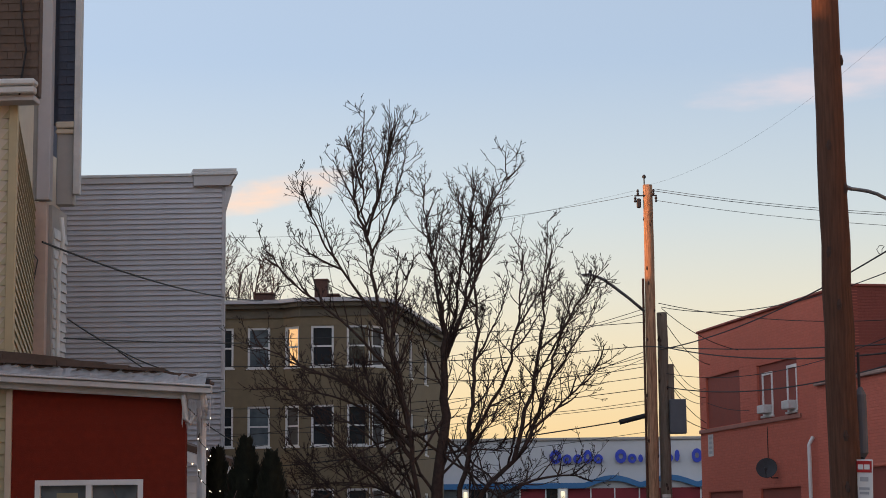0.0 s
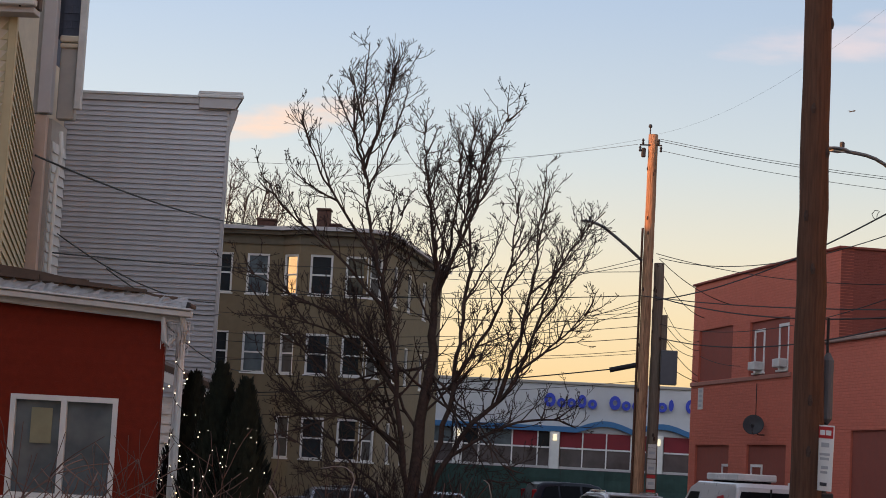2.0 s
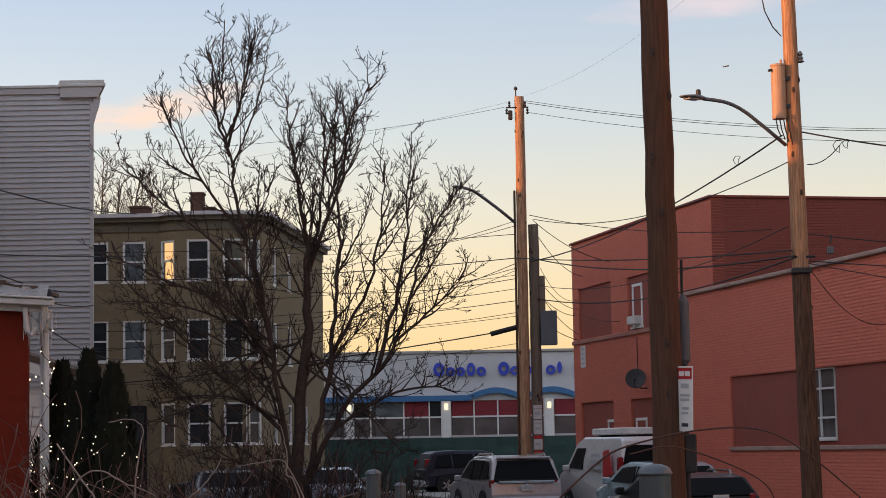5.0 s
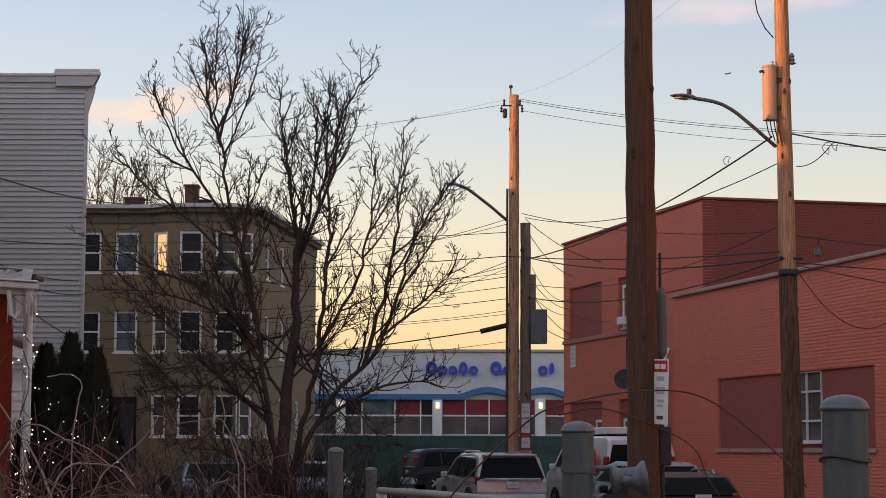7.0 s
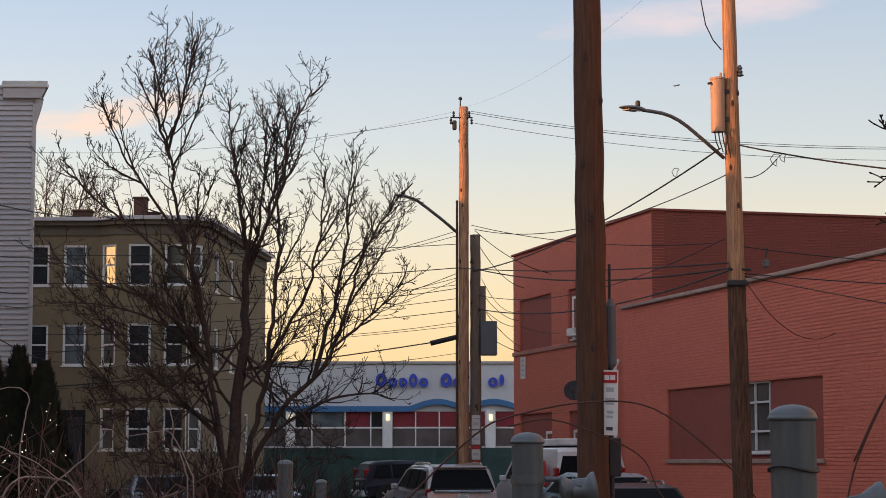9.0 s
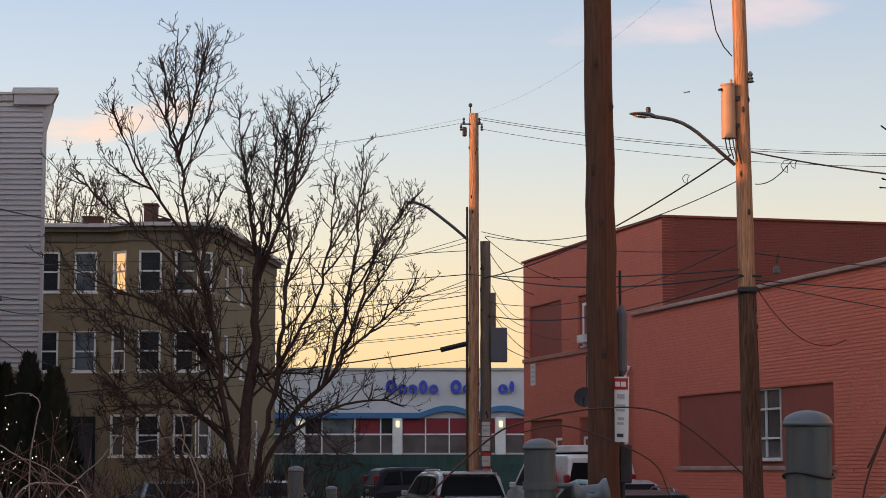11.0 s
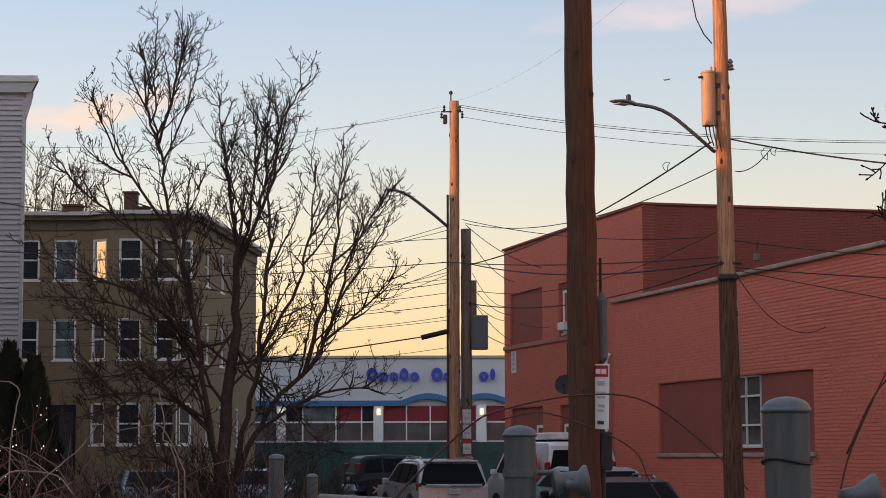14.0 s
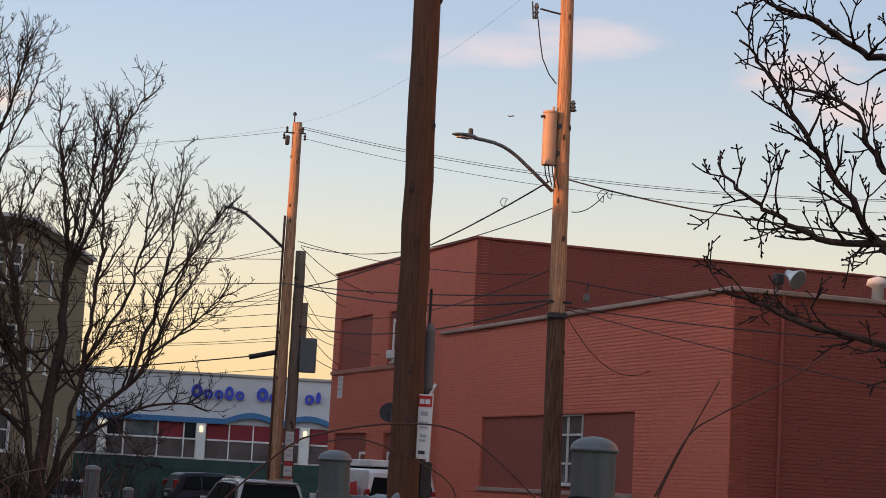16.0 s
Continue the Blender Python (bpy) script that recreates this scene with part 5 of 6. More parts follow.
def off_axis(rr, d, lo, hi):
    """A direction that leaves d by lo to hi degrees."""
    a = radians(rr.uniform(lo, hi))
    s = d.orthogonal().normalized()
    s.rotate(Matrix.Rotation(rr.uniform(0, 2 * math.pi), 3, d))
    return d * math.cos(a) + s * math.sin(a)


def grow(rr, limbs, leaders, r_base, r_tip, spread, gap, lift, twig_len, buds, start=0.22, tip=0.0035, wob=0.12):
    """Leaders with side branches, branchlets and twigs."""
    thick, fine = Boughs(), Boughs()
    for line, scale in leaders:
        pts = smooth_line(line, 5)
        jog = 0.06 * (pts[-1] - pts[0]).length / len(pts)
        pts = [p + Vector((rr.uniform(-1, 1), rr.uniform(-1, 1), 0)) * jog * min(i, 3) for i, p in enumerate(pts)]
        total = sum((b - a).length for a, b in zip(pts, pts[1:]))
        N = len(pts) - 1
        rad = [(r_base * (1 - i / N) ** 1.15 + r_tip) * scale for i in range(N + 1)]
        thick.tube(pts, rad, 8)
        dist, nxt = 0.0, total * start
        for i in range(N):
            seg = pts[i + 1] - pts[i]
            L = seg.length
            while nxt < dist + L:
                u = (nxt - dist) / L
                s = nxt / total
                p = pts[i].lerp(pts[i + 1], u)
                bl = spread * (1.3 - s) ** 0.65 * rr.uniform(0.45, 1.15)
                br = min(rad[i] * 0.6, tip * 1.7 + 0.012 * bl)
                d = off_axis(rr, seg.normalized(), 30, 62)
                bp, brad = shoot(rr, p, d, bl, br, lift, wob, 7, tip)
                (thick if br > 0.012 else fine).tube(bp, brad, 5)
                # branchlets
                cnt = max(2, int(bl / (gap * 0.8)))
                for k in range(cnt):
                    j = rr.uniform(0.15, 1.0) * 6.99
                    q = bp[int(j)].lerp(bp[int(j) + 1], j % 1)
                    dd = off_axis(rr, (bp[int(j) + 1] - bp[int(j)]).normalized(), 25, 60)
                    tl = twig_len * rr.uniform(0.35, 1.1) * (0.6 + 0.5 * bl / spread)
                    tp, trad = shoot(rr, q, dd, tl, max(br * 0.5, tip * 1.3), lift * 1.2, 0.16, 4, tip)
                    fine.tube(tp, trad, 4)
                    for _ in range(rr.randint(2, 4)):
                        j2 = rr.uniform(0.2, 1.0) * 3.99
                        q2 = tp[int(j2)].lerp(tp[int(j2) + 1], j2 % 1)
                        d2 = off_axis(rr, (tp[int(j2) + 1] - tp[int(j2)]).normalized(), 30, 70)
                        sp, sr = shoot(rr, q2, d2, tl * rr.uniform(0.12, 0.38), tip * 1.2, lift, 0.25, 2, tip)
                        fine.tube(sp, sr, 3)
                        if buds:
                            e = sp[-1]
                            fine.tube([e, e + (sp[-1] - sp[-2]).normalized() * buds * 0.5, e + (sp[-1] - sp[-2]).normalized() * buds], [0.004, buds * 0.32, 0.002], 5)
                    if buds:
                        e, d3 = tp[-1], (tp[-1] - tp[-2]).normalized()
                        fine.tube([e, e + d3 * buds * 0.5, e + d3 * buds * 1.1], [0.004, buds * 0.34, 0.002], 5)
                nxt += gap * rr.uniform(0.6, 1.4) * (1.2 - 0.62 * s)
            dist += L
    return thick, fine


tree = thing("bare_tree", pose(-3.45, 44.0, GZ), "large leafless pear tree with many upright limbs", "tree")
rr = random.Random(21)
# limbs as (sideways, height) from their fork to their tip, with the thickness of the fork
MAIN = [
    (0.1, [(-0.05, 0.7), (-0.22, 2.0), (-0.52, 4.0), (-0.83, 5.8), (-1.14, 7.0), (-1.39, 8.5), (-1.55, 9.8), (-1.5, 11.6)]),
    (0.22, [(0.0, 1.2), (0.16, 4.3), (0.22, 6.0), (0.12, 7.2), (0.0, 8.4)]),
    (0.1, [(0.08, 0.7), (0.32, 2.0), (0.7, 3.8), (0.85, 5.2), (0.96, 6.6), (0.9, 7.5), (1.0, 8.6), (1.1, 9.6)]),
    (0.1, [(0.14, 0.8), (0.5, 2.0), (1.2, 3.2), (1.95, 4.0), (2.45, 5.3), (2.8, 6.5), (3.3, 7.4), (3.9, 8.2)]),
]
FORKS = [
    (0.05, [(0.15, 6.6), (-0.05, 8.2), (-0.25, 9.3), (-0.4, 10.4)]),
    (0.042, [(-1.39, 8.4), (-1.7, 9.6), (-1.85, 10.9)]), (0.036, [(-1.3, 8.7), (-1.0, 10.0), (-0.72, 11.2)]),
    (0.055, [(0.2, 6.0), (0.42, 7.0), (0.6, 8.7), (0.52, 9.9)]), (0.06, [(0.3, 6.1), (0.72, 7.7), (0.85, 9.2), (0.75, 10.5)]),
    (0.055, [(0.35, 6.2), (1.03, 8.1), (1.2, 9.2), (1.75, 10.1)]), (0.07, [(1.7, 3.8), (2.2, 5.6), (2.4, 7.0), (2.6, 9.4)]),
    (0.044, [(-0.8, 5.6), (-2.0, 6.8), (-3.0, 7.6), (-3.75, 8.5)]), (0.042, [(-1.0, 6.6), (-1.9, 7.8), (-2.5, 8.8), (-2.85, 9.8)]),
    (0.05, [(-0.55, 4.0), (-1.6, 5.2), (-2.9, 5.8), (-4.1, 6.4)]),
]
LOW = [
    (0.05, [(0.9, 2.3), (1.95, 3.2), (3.0, 3.4), (3.5, 3.25)]), (0.045, [(-0.35, 3.6), (-1.3, 4.7), (-2.5, 5.2), (-3.8, 5.3)]),
    (0.04, [(-0.3, 2.8), (-1.6, 3.2), (-3.2, 3.2)]), (0.05, [(0.7, 4.0), (1.6, 5.6), (1.9, 7.0), (2.0, 8.2)]),
    (0.045, [(-0.6, 4.4), (-0.9, 6.4), (-0.55, 8.0)]), (0.04, [(2.1, 4.4), (3.0, 5.2), (3.7, 6.0)]), (0.045, [(0.2, 2.6), (-0.9, 4.4), (-1.9, 6.2)]),
]

# thin low limbs that spread all round under the crown
FINE = []
for k in range(15):
    side = -1 if k % 3 else 1
    out, top, z0 = side * rr.uniform(1.4, 4.2 if side < 0 else 3.0), rr.uniform(1.5, 6.6), rr.uniform(1.0, 4.6)
    FINE.append((0.034, [(out * 0.08, z0), (out * 0.5, z0 + (top - z0) * rr.uniform(0.3, 0.7)), (out, top)]))


def limb_lines(limbs, depth):
    """Each limb leans towards or away from the street by a random depth that grows along it."""
    for r, line in limbs:
        line = [(x * 0.99, z * 0.975) for x, z in line]
        a, b = rr.uniform(-depth, depth), rr.uniform(-0.4, 0.4)
        n = len(line) - 1
        x0, z0 = line[0]
        root = min(grown, key=lambda p: (p.x - x0) ** 2 + (p.z - z0) ** 2, default=Vector((x0, 0, z0)))
        made = [(x, root.y + a * (k / n) ** 1.2 + b * math.sin(3 * k / n) * (k > 0), z) for k, (x, z) in enumerate(line)]
        made[0] = tuple(root)
        grown.extend(smooth_line(made, 6)[:-8])
        yield r, made


grown = []
boughs, crown = Boughs(), Boughs()


def add_to(whole, some):
    k = len(whole.v)
    whole.v += some.v
    whole.f += [tuple(i + k for i in f) for f in some.f]


for limbs, depth, start, spread, count in ((MAIN, 0.9, 0.3, 1.1, 6), (FORKS, 1.6, 0.12, 0.9, 4), (LOW, 2.2, 0.15, 1.1, 4), (FINE, 2.6, 0.2, 1.2, 2)):
    for r, line in limb_lines(limbs, depth):
        pair = grow(rr, None, [(line, 1.0)], r * 0.62, 0.011, spread, 0.36, 0.1, 0.5, 0.03, start=start, tip=0.0066, wob=0.17)
        add_to(boughs, pair[0])
        add_to(crown, pair[1])
        # lesser limbs that leave this one and turn upwards
        way = smooth_line(line, 6)
        for c in range(count):
            k = int(len(way) * (0.3 + 0.6 * (c + rr.random()) / count))
            k = min(k, len(way) - 2)
            d = off_axis(rr, (way[k + 1] - way[k]).normalized(), 22, 48)
            room = max(0.6, min(2.5, line[-1][2] - 0.3 - way[k].z)) * rr.uniform(0.75, 1.05)
            pts, _ = shoot(rr, way[k], d, room, 0.03, 0.13, 0.1, 5)
            pair = grow(rr, None, [([tuple(p) for p in pts], 1.0)], 0.018, 0.009, 0.72, 0.22, 0.12, 0.42, 0.03, start=0.12, tip=0.0064, wob=0.2)
            add_to(boughs, pair[0])
            add_to(crown, pair[1])
boughs.make("bough", M["bark"], tree)
crown.make("crown", M["twig"], tree)
bm = bmesh.new()
tube([(0, 0, -0.1), (0.02, 0, 0.3), (0.0, 0, 0.9), (0.02, 0.0, 1.4)], [0.36, 0.29, 0.25, 0.16], 14, bm)
part("trunk", bm, M["bark"], tree, smooth=True)

# brushy suckers round the foot of the big tree
brush = thing("brush_thicket", pose(-3.3, 42.6, GZ), "dark twiggy brush round the foot of the tree", "shrub")
rr = random.Random(52)
fine = Boughs()
for i in range(290):
    x0, y0 = rr.gauss(-0.5, 1.7), rr.uniform(-0.7, 1.2)
    hgt = rr.uniform(0.9, 2.8) * math.exp(-((x0 + 0.5) / 3.4) ** 2)
    pts, rad = shoot(rr, Vector((x0, y0, 0)), Vector((rr.uniform(-0.5, 0.5) + x0 * 0.15, 0, 1)), hgt, rr.uniform(0.008, 0.016), 0.02, 0.17, 8, 0.006)
    fine.tube(pts, rad, 5)
    for _ in range(9):
        k = rr.randint(2, 7)
        tp, tr_ = shoot(rr, pts[k], off_axis(rr, (pts[k + 1] - pts[k]).normalized(), 30, 70), rr.uniform(0.2, 0.6), 0.008, 0.04, 0.22, 4, 0.005)
        fine.tube(tp, tr_, 4)
tagged(fine.make("twig_tangle", M["twig"], brush), kind="stuff")

# near pear tree whose boughs reach in at the end
pear = thing("bare_tree", pose(5.76, 10.6, GZ), "leafless pear tree with knobbly budded boughs", "tree")
rr = random.Random(33)
B = Vector((-5.6, -10.6, -GZ))
NEAR = [
    [(4.5, 10.3, 3.58), (3.4, 9.9, 3.83), (3.13, 9.9, 3.88), (2.88, 9.9, 4.03), (2.61, 9.9, 4.11), (2.51, 9.9, 4.29)],
    [(4.5, 10.3, 2.56), (3.4, 9.9, 2.81), (3.22, 9.9, 2.91), (2.97, 9.9, 3.25), (2.75, 9.9, 3.53), (2.62, 9.9, 3.73), (2.46, 9.9, 3.9)],
    [(4.5, 10.3, 2.08), (3.44, 9.9, 2.33), (2.94, 9.9, 2.43), (2.58, 9.9, 2.55), (2.44, 9.9, 2.58)],
    [(4.5, 10.3, 2.62), (3.43, 9.9, 2.87), (2.98, 9.9, 2.88), (2.71, 9.9, 2.98), (2.5, 9.9, 3.1), (2.36, 9.9, 3.25)],
    [(4.5, 10.3, 2.94), (3.42, 9.9, 3.19), (3.24, 9.9, 3.3), (3.02, 9.9, 3.61), (2.72, 9.9, 3.67)],
    [(5.0, 11.2, 3.2), (4.4, 11.8, 4.6), (4.2, 12.2, 6.2)], [(6.0, 11.4, 3.4), (6.6, 12.0, 5.0), (6.9, 12.4, 6.6)], [(6.2, 10.2, 3.2), (7.2, 9.8, 4.6)],
]
thick, fine = grow(rr, None, [([(0, 0, 1.4), *[tuple(Vector(p) + B) for p in ln]], 1.0) for ln in NEAR], 0.024, 0.0065, 0.5, 0.12, 0.07, 0.22, 0.017, start=0.45, tip=0.004, wob=0.24)
thick.make("bough", M["bark"], pear)
fine.make("crown", M["twig"], pear)
part("trunk", tube([(0, 0, -0.1), (0, 0, 0.4), (0, 0, 1.7)], [0.2, 0.15, 0.12], 12), M["bark"], pear, smooth=True)
# far treetop beyond the grey house
ft = thing("bare_tree", pose(-16.5, 95, GZ), "distant bare treetop behind the houses", "tree")
rr = random.Random(9)
thick, fine = grow(rr, None, [([(0, 0, 3), (x * 0.4, y * 0.4, 8), (x, y, z)], 1.2) for x, y, z in ((0, 0, 15.5), (1.6, 1, 15.2), (-1.6, -1, 15.0), (2.6, -1, 14.2), (1.0, 0.5, 14.8), (-2.8, 1, 13.5))], 0.1, 0.02, 2.6, 0.28, 0.1, 0.9, 0, tip=0.011)
thick.make("bough", M["bark"], ft)
fine.make("crown", M["twig"], ft)
part("trunk", tube([(0, 0, -0.1), (0, 0, 3.2)], [0.3, 0.2], 10), M["bark"], ft)


# ---- lit arborvitae ----
def arbor(m, h, r, seed):
    a = thing("arborvitae", m, "dark pointed arborvitae hung with tiny fairy lights", "shrub", "arborvitae row")
    q = random.Random(seed)
    vs, fs = [], []
    for i in range(4200):
        t = q.random() ** 0.75
        z = t * h
        rad = r * (1 - t ** 1.6) * (0.75 + 0.35 * q.random()) + 0.03
        an = q.uniform(0, 2 * math.pi)
        bump = 1 + 0.16 * math.sin(3 * an + z * 3.1) + 0.1 * math.sin(7 * an - z * 5)
        c = Vector((math.cos(an) * rad * bump, math.sin(an) * rad * bump, z))
        u = Vector((math.cos(an) * 0.5, math.sin(an) * 0.5, 1.2)).normalized()
        s = Vector((-math.sin(an), math.cos(an), q.uniform(-0.4, 0.4))).normalized()
        l, w = q.uniform(0.07, 0.17), q.uniform(0.025, 0.05)
        k = len(vs)
        vs += [tuple(c - s * w), tuple(c + s * w), tuple(c + u * l + s * w * 0.4), tuple(c + u * l * 1.25), tuple(c + u * l - s * w * 0.5)]
        fs.append((k, k + 1, k + 2, k + 3, k + 4))
    me2 = bpy.data.meshes.new("foliage")
    me2.from_pydata(vs, [], fs)
    me2.materials.append(M["conifer"])
    o = new("foliage", me2)
    o.parent = a
    part("core", lathe([(r * 0.75, 0.05), (r * 0.7, h * 0.4), (r * 0.4, h * 0.75), (0.02, h * 0.96)], 10), M["conifer"], a)
    bm = bmesh.new()
    for i in range(60):
        t = q.uniform(0.05, 0.86)
        an = q.uniform(3.2, 6.2)
        rad = r * (1 - t ** 1.6) * 1.08 + 0.05
        lathe([(0.004, -0.009), (0.009, 0), (0.004, 0.009)], 5, bm, (math.cos(an) * rad, math.sin(an) * rad, t * h))
    part("fairy_lights", bm, M["bulb_white"], a, "tiny white fairy lights")
    return a


arbor(pose(-6.13, 31.0, GZ), 3.23, 0.64, 1)
arbor(pose(-5.43, 29.3, GZ), 3.31, 0.6, 2)
arbor(pose(-4.98, 28.8, GZ), 3.08, 0.5, 3)
fl = thing("fairy_light_string", pose(-6.2, 29.85, GZ), "string of warm fairy lights wound down the porch post", "lights")
q = random.Random(4)
bm, wb = bmesh.new(), []
for i in range(46):
    a = i * 0.9
    p = (0.06 + 0.09 * math.cos(a), 0.1 * math.sin(a) - 0.02, 3.75 - i * 0.078)
    wb.append(p)
    if i % 2 == 0:
        lathe([(0.004, -0.012), (0.012, 0), (0.004, 0.012)], 5, bm, p)
part("cord", tube(wb, 0.006, 4), M["cable"], fl)
part("fairy_lights", bm, M["bulb_white"], fl)
bm = bmesh.new()
for i in range(6):
    lathe([(0.004, -0.012), (0.012, 0), (0.004, 0.012)], 6, bm, (-0.35 + i * 0.09, 0.3, 3.0 + i * 0.04))
for i in range(90):
    lathe([(0.004, -0.012), (0.012, 0), (0.004, 0.012)], 5, bm, (q.gauss(0.05, 0.28), -0.1 + q.gauss(0, 0.1), abs(q.gauss(0.75, 0.35))))
part("fairy_lights", bm, M["bulb"], fl, "warm yellow bulbs")

# ---- brambles in the foreground ----
bush = thing("bramble_thicket", pose(-0.75, 7.0, GZ), "tangled dry bramble canes along the fence", "shrub")
rr = random.Random(14)
bb, br_ = Boughs(), Boughs()
for i in range(150):
    x0, y0 = rr.uniform(-2.0, 0.35), rr.uniform(-0.9, 2.5)
    hgt = rr.uniform(1.3, 1.98) * (1.08 - 0.15 * (x0 + 2.0))
    reach = rr.uniform(-0.9, 0.9)
    pts = smooth_line([(x0, y0, 0), (x0 + reach * 0.2, y0, hgt * 0.6), (x0 + reach * 0.55, y0 + rr.uniform(-0.2, 0.2), hgt), (x0 + reach * 1.1, y0 + rr.uniform(-0.3, 0.3), hgt * rr.uniform(0.6, 1.0))], 5)
    pts = [p + Vector((rr.uniform(-1, 1), 0, rr.uniform(-1, 1))) * 0.012 for p in pts]
    r0 = rr.uniform(0.002, 0.0048)
    bb.tube(pts, [r0 * (1 - 0.6 * k / len(pts)) for k in range(len(pts))], 5)
    for _ in range(4):
        k = rr.randint(4, len(pts) - 2)
        tp, tr_ = shoot(rr, pts[k], off_axis(rr, (pts[k + 1] - pts[k]).normalized(), 30, 70), rr.uniform(0.08, 0.35), 0.0028, 0.0, 0.25, 4)
        bb.tube(tp, [max(v * 0.8, 0.0014) for v in tr_], 4)
# thin upright saplings that stand among the canes
sp_ = Boughs()
for i in range(150):
    x0, y0 = rr.uniform(-1.9, 0.3), rr.uniform(-0.6, 2.8)
    top = rr.uniform(1.55, 2.1) * (1.04 - 0.06 * (x0 + 1.9))
    pts, rad = shoot(rr, Vector((x0, y0, 0.6)), Vector((rr.uniform(-0.25, 0.25), 0, 1)), top - 0.55, rr.uniform(0.0024, 0.0045), 0.05, 0.16, 9, 0.0014)
    sp_.tube([Vector((x0, y0, 0)), *pts], [rad[0], *rad], 5)
    for _ in range(6):
        k = rr.randint(3, 8)
        tp, tr_ = shoot(rr, pts[k], off_axis(rr, (pts[k + 1] - pts[k]).normalized(), 30, 65), rr.uniform(0.08, 0.3), 0.0026, 0.05, 0.25, 4, 0.0013)
        sp_.tube(tp, tr_, 4)
tagged(sp_.make("sapling_brush", M["cane_red"], bush, "thin reddish upright stems"), kind="stuff")
tagged(bb.make("cane_tangle", M["cane"], bush), kind="stuff")
arch = thing("bramble_cane", pose(0.12, 6.2, GZ), "long arching red bramble canes by the post", "shrub")
for ln, r0 in (([(-0.2, 0, 1.45), (-0.12, 0, 1.574), (-0.03, 0, 1.682), (0.135, 0, 1.834), (0.24, 0, 1.888), (0.48, 0, 1.933), (0.69, 0, 1.912), (0.91, 0, 1.743), (1.0, 0, 1.64)], 0.0034),
               ([(0.24, 0.05, 1.86), (0.372, 0.05, 1.881), (0.538, 0.05, 1.828), (0.658, 0.05, 1.76), (0.703, 0.05, 1.666), (0.764, 0.05, 1.575)], 0.0026),
               ([(1.3, 0.1, 1.6), (1.338, 0.1, 1.746), (1.423, 0.1, 1.93), (1.53, 0.1, 2.134)], 0.0034), ([(1.33, 0.1, 1.75), (1.433, 0.1, 1.949), (1.535, 0.1, 2.025), (1.737, 0.1, 2.14), (1.89, 0.1, 2.24)], 0.0032)):
    pts = smooth_line(ln, 6)
    foot = [(ln[0][0] - 0.1, 0, 0)] if ln[0][2] < 1.7 else []
    b2 = tube([*foot, *pts], [r0] * len(foot) + [r0 * (1 - 0.35 * k / len(pts)) for k in range(len(pts))], 6)
    part("cane", b2, M["cane_red"], arch, smooth=True)

pale = thing("dry_cane_cluster", pose(-0.75, 7.0, GZ), "a few pale bent dead canes among the brambles", "shrub")
for ln, r0 in (([(-0.63, 0, 2.0), (-0.57, 0, 2.01), (-0.53, 0, 2.0), (-0.51, 0, 1.97), (-0.52, 0, 1.92), (-0.53, 0, 1.85), (-0.54, 0, 1.76), (-0.54, 0.02, 1.5), (-0.5, 0.05, 0)], 0.0030),
               ([(-0.32, 0, 1.62), (-0.35, 0, 1.66), (-0.39, 0, 1.69), (-0.49, 0, 1.7), (-0.55, 0, 1.69), (-0.6, 0, 1.62), (-0.68, 0.05, 1.4), (-0.75, 0.1, 0)], 0.0040),
               ([(-0.24, 0, 1.87), (-0.26, 0, 1.83), (-0.31, 0, 1.77), (-0.38, 0, 1.71), (-0.45, 0, 1.63), (-0.6, 0, 1.3), (-0.65, 0, 0)], 0.0031),
               ([(-0.05, 0, 1.99), (-0.03, 0, 1.97), (-0.02, 0, 1.92), (-0.01, 0, 1.86), (-0.015, 0, 1.81), (0.01, 0, 1.79), (0.04, 0, 1.7), (0.06, 0.05, 0)], 0.0026),
               ([(-0.2, 0.1, 1.84), (-0.12, 0.1, 1.85), (-0.06, 0.1, 1.86), (-0.02, 0.1, 1.84), (0.05, 0.1, 1.7), (0.1, 0.1, 0)], 0.0025),
               ([(-0.81, 0, 1.93), (-0.73, 0, 1.81), (-0.68, 0, 1.74), (-0.63, 0, 1.64), (-0.58, 0, 1.5), (-0.5, 0, 0)], 0.0050),
               ([(-0.39, -0.05, 1.69), (-0.49, -0.05, 1.76), (-0.57, -0.05, 1.79), (-0.64, -0.05, 1.83), (-0.71, -0.05, 1.82), (-0.8, -0.05, 1.7), (-0.85, 0, 0)], 0.0031)):
    pts = smooth_line(ln[:-1], 5)
    pts = [p + Vector((rr.uniform(-1, 1), 0, rr.uniform(-1, 1))) * 0.0015 for p in pts]
    part("cane", tube([*pts, ln[-1]], [*[r0 * (0.55 + 0.45 * k / len(pts)) for k in range(len(pts))], r0], 7), M["cane_pale"], pale, smooth=True)
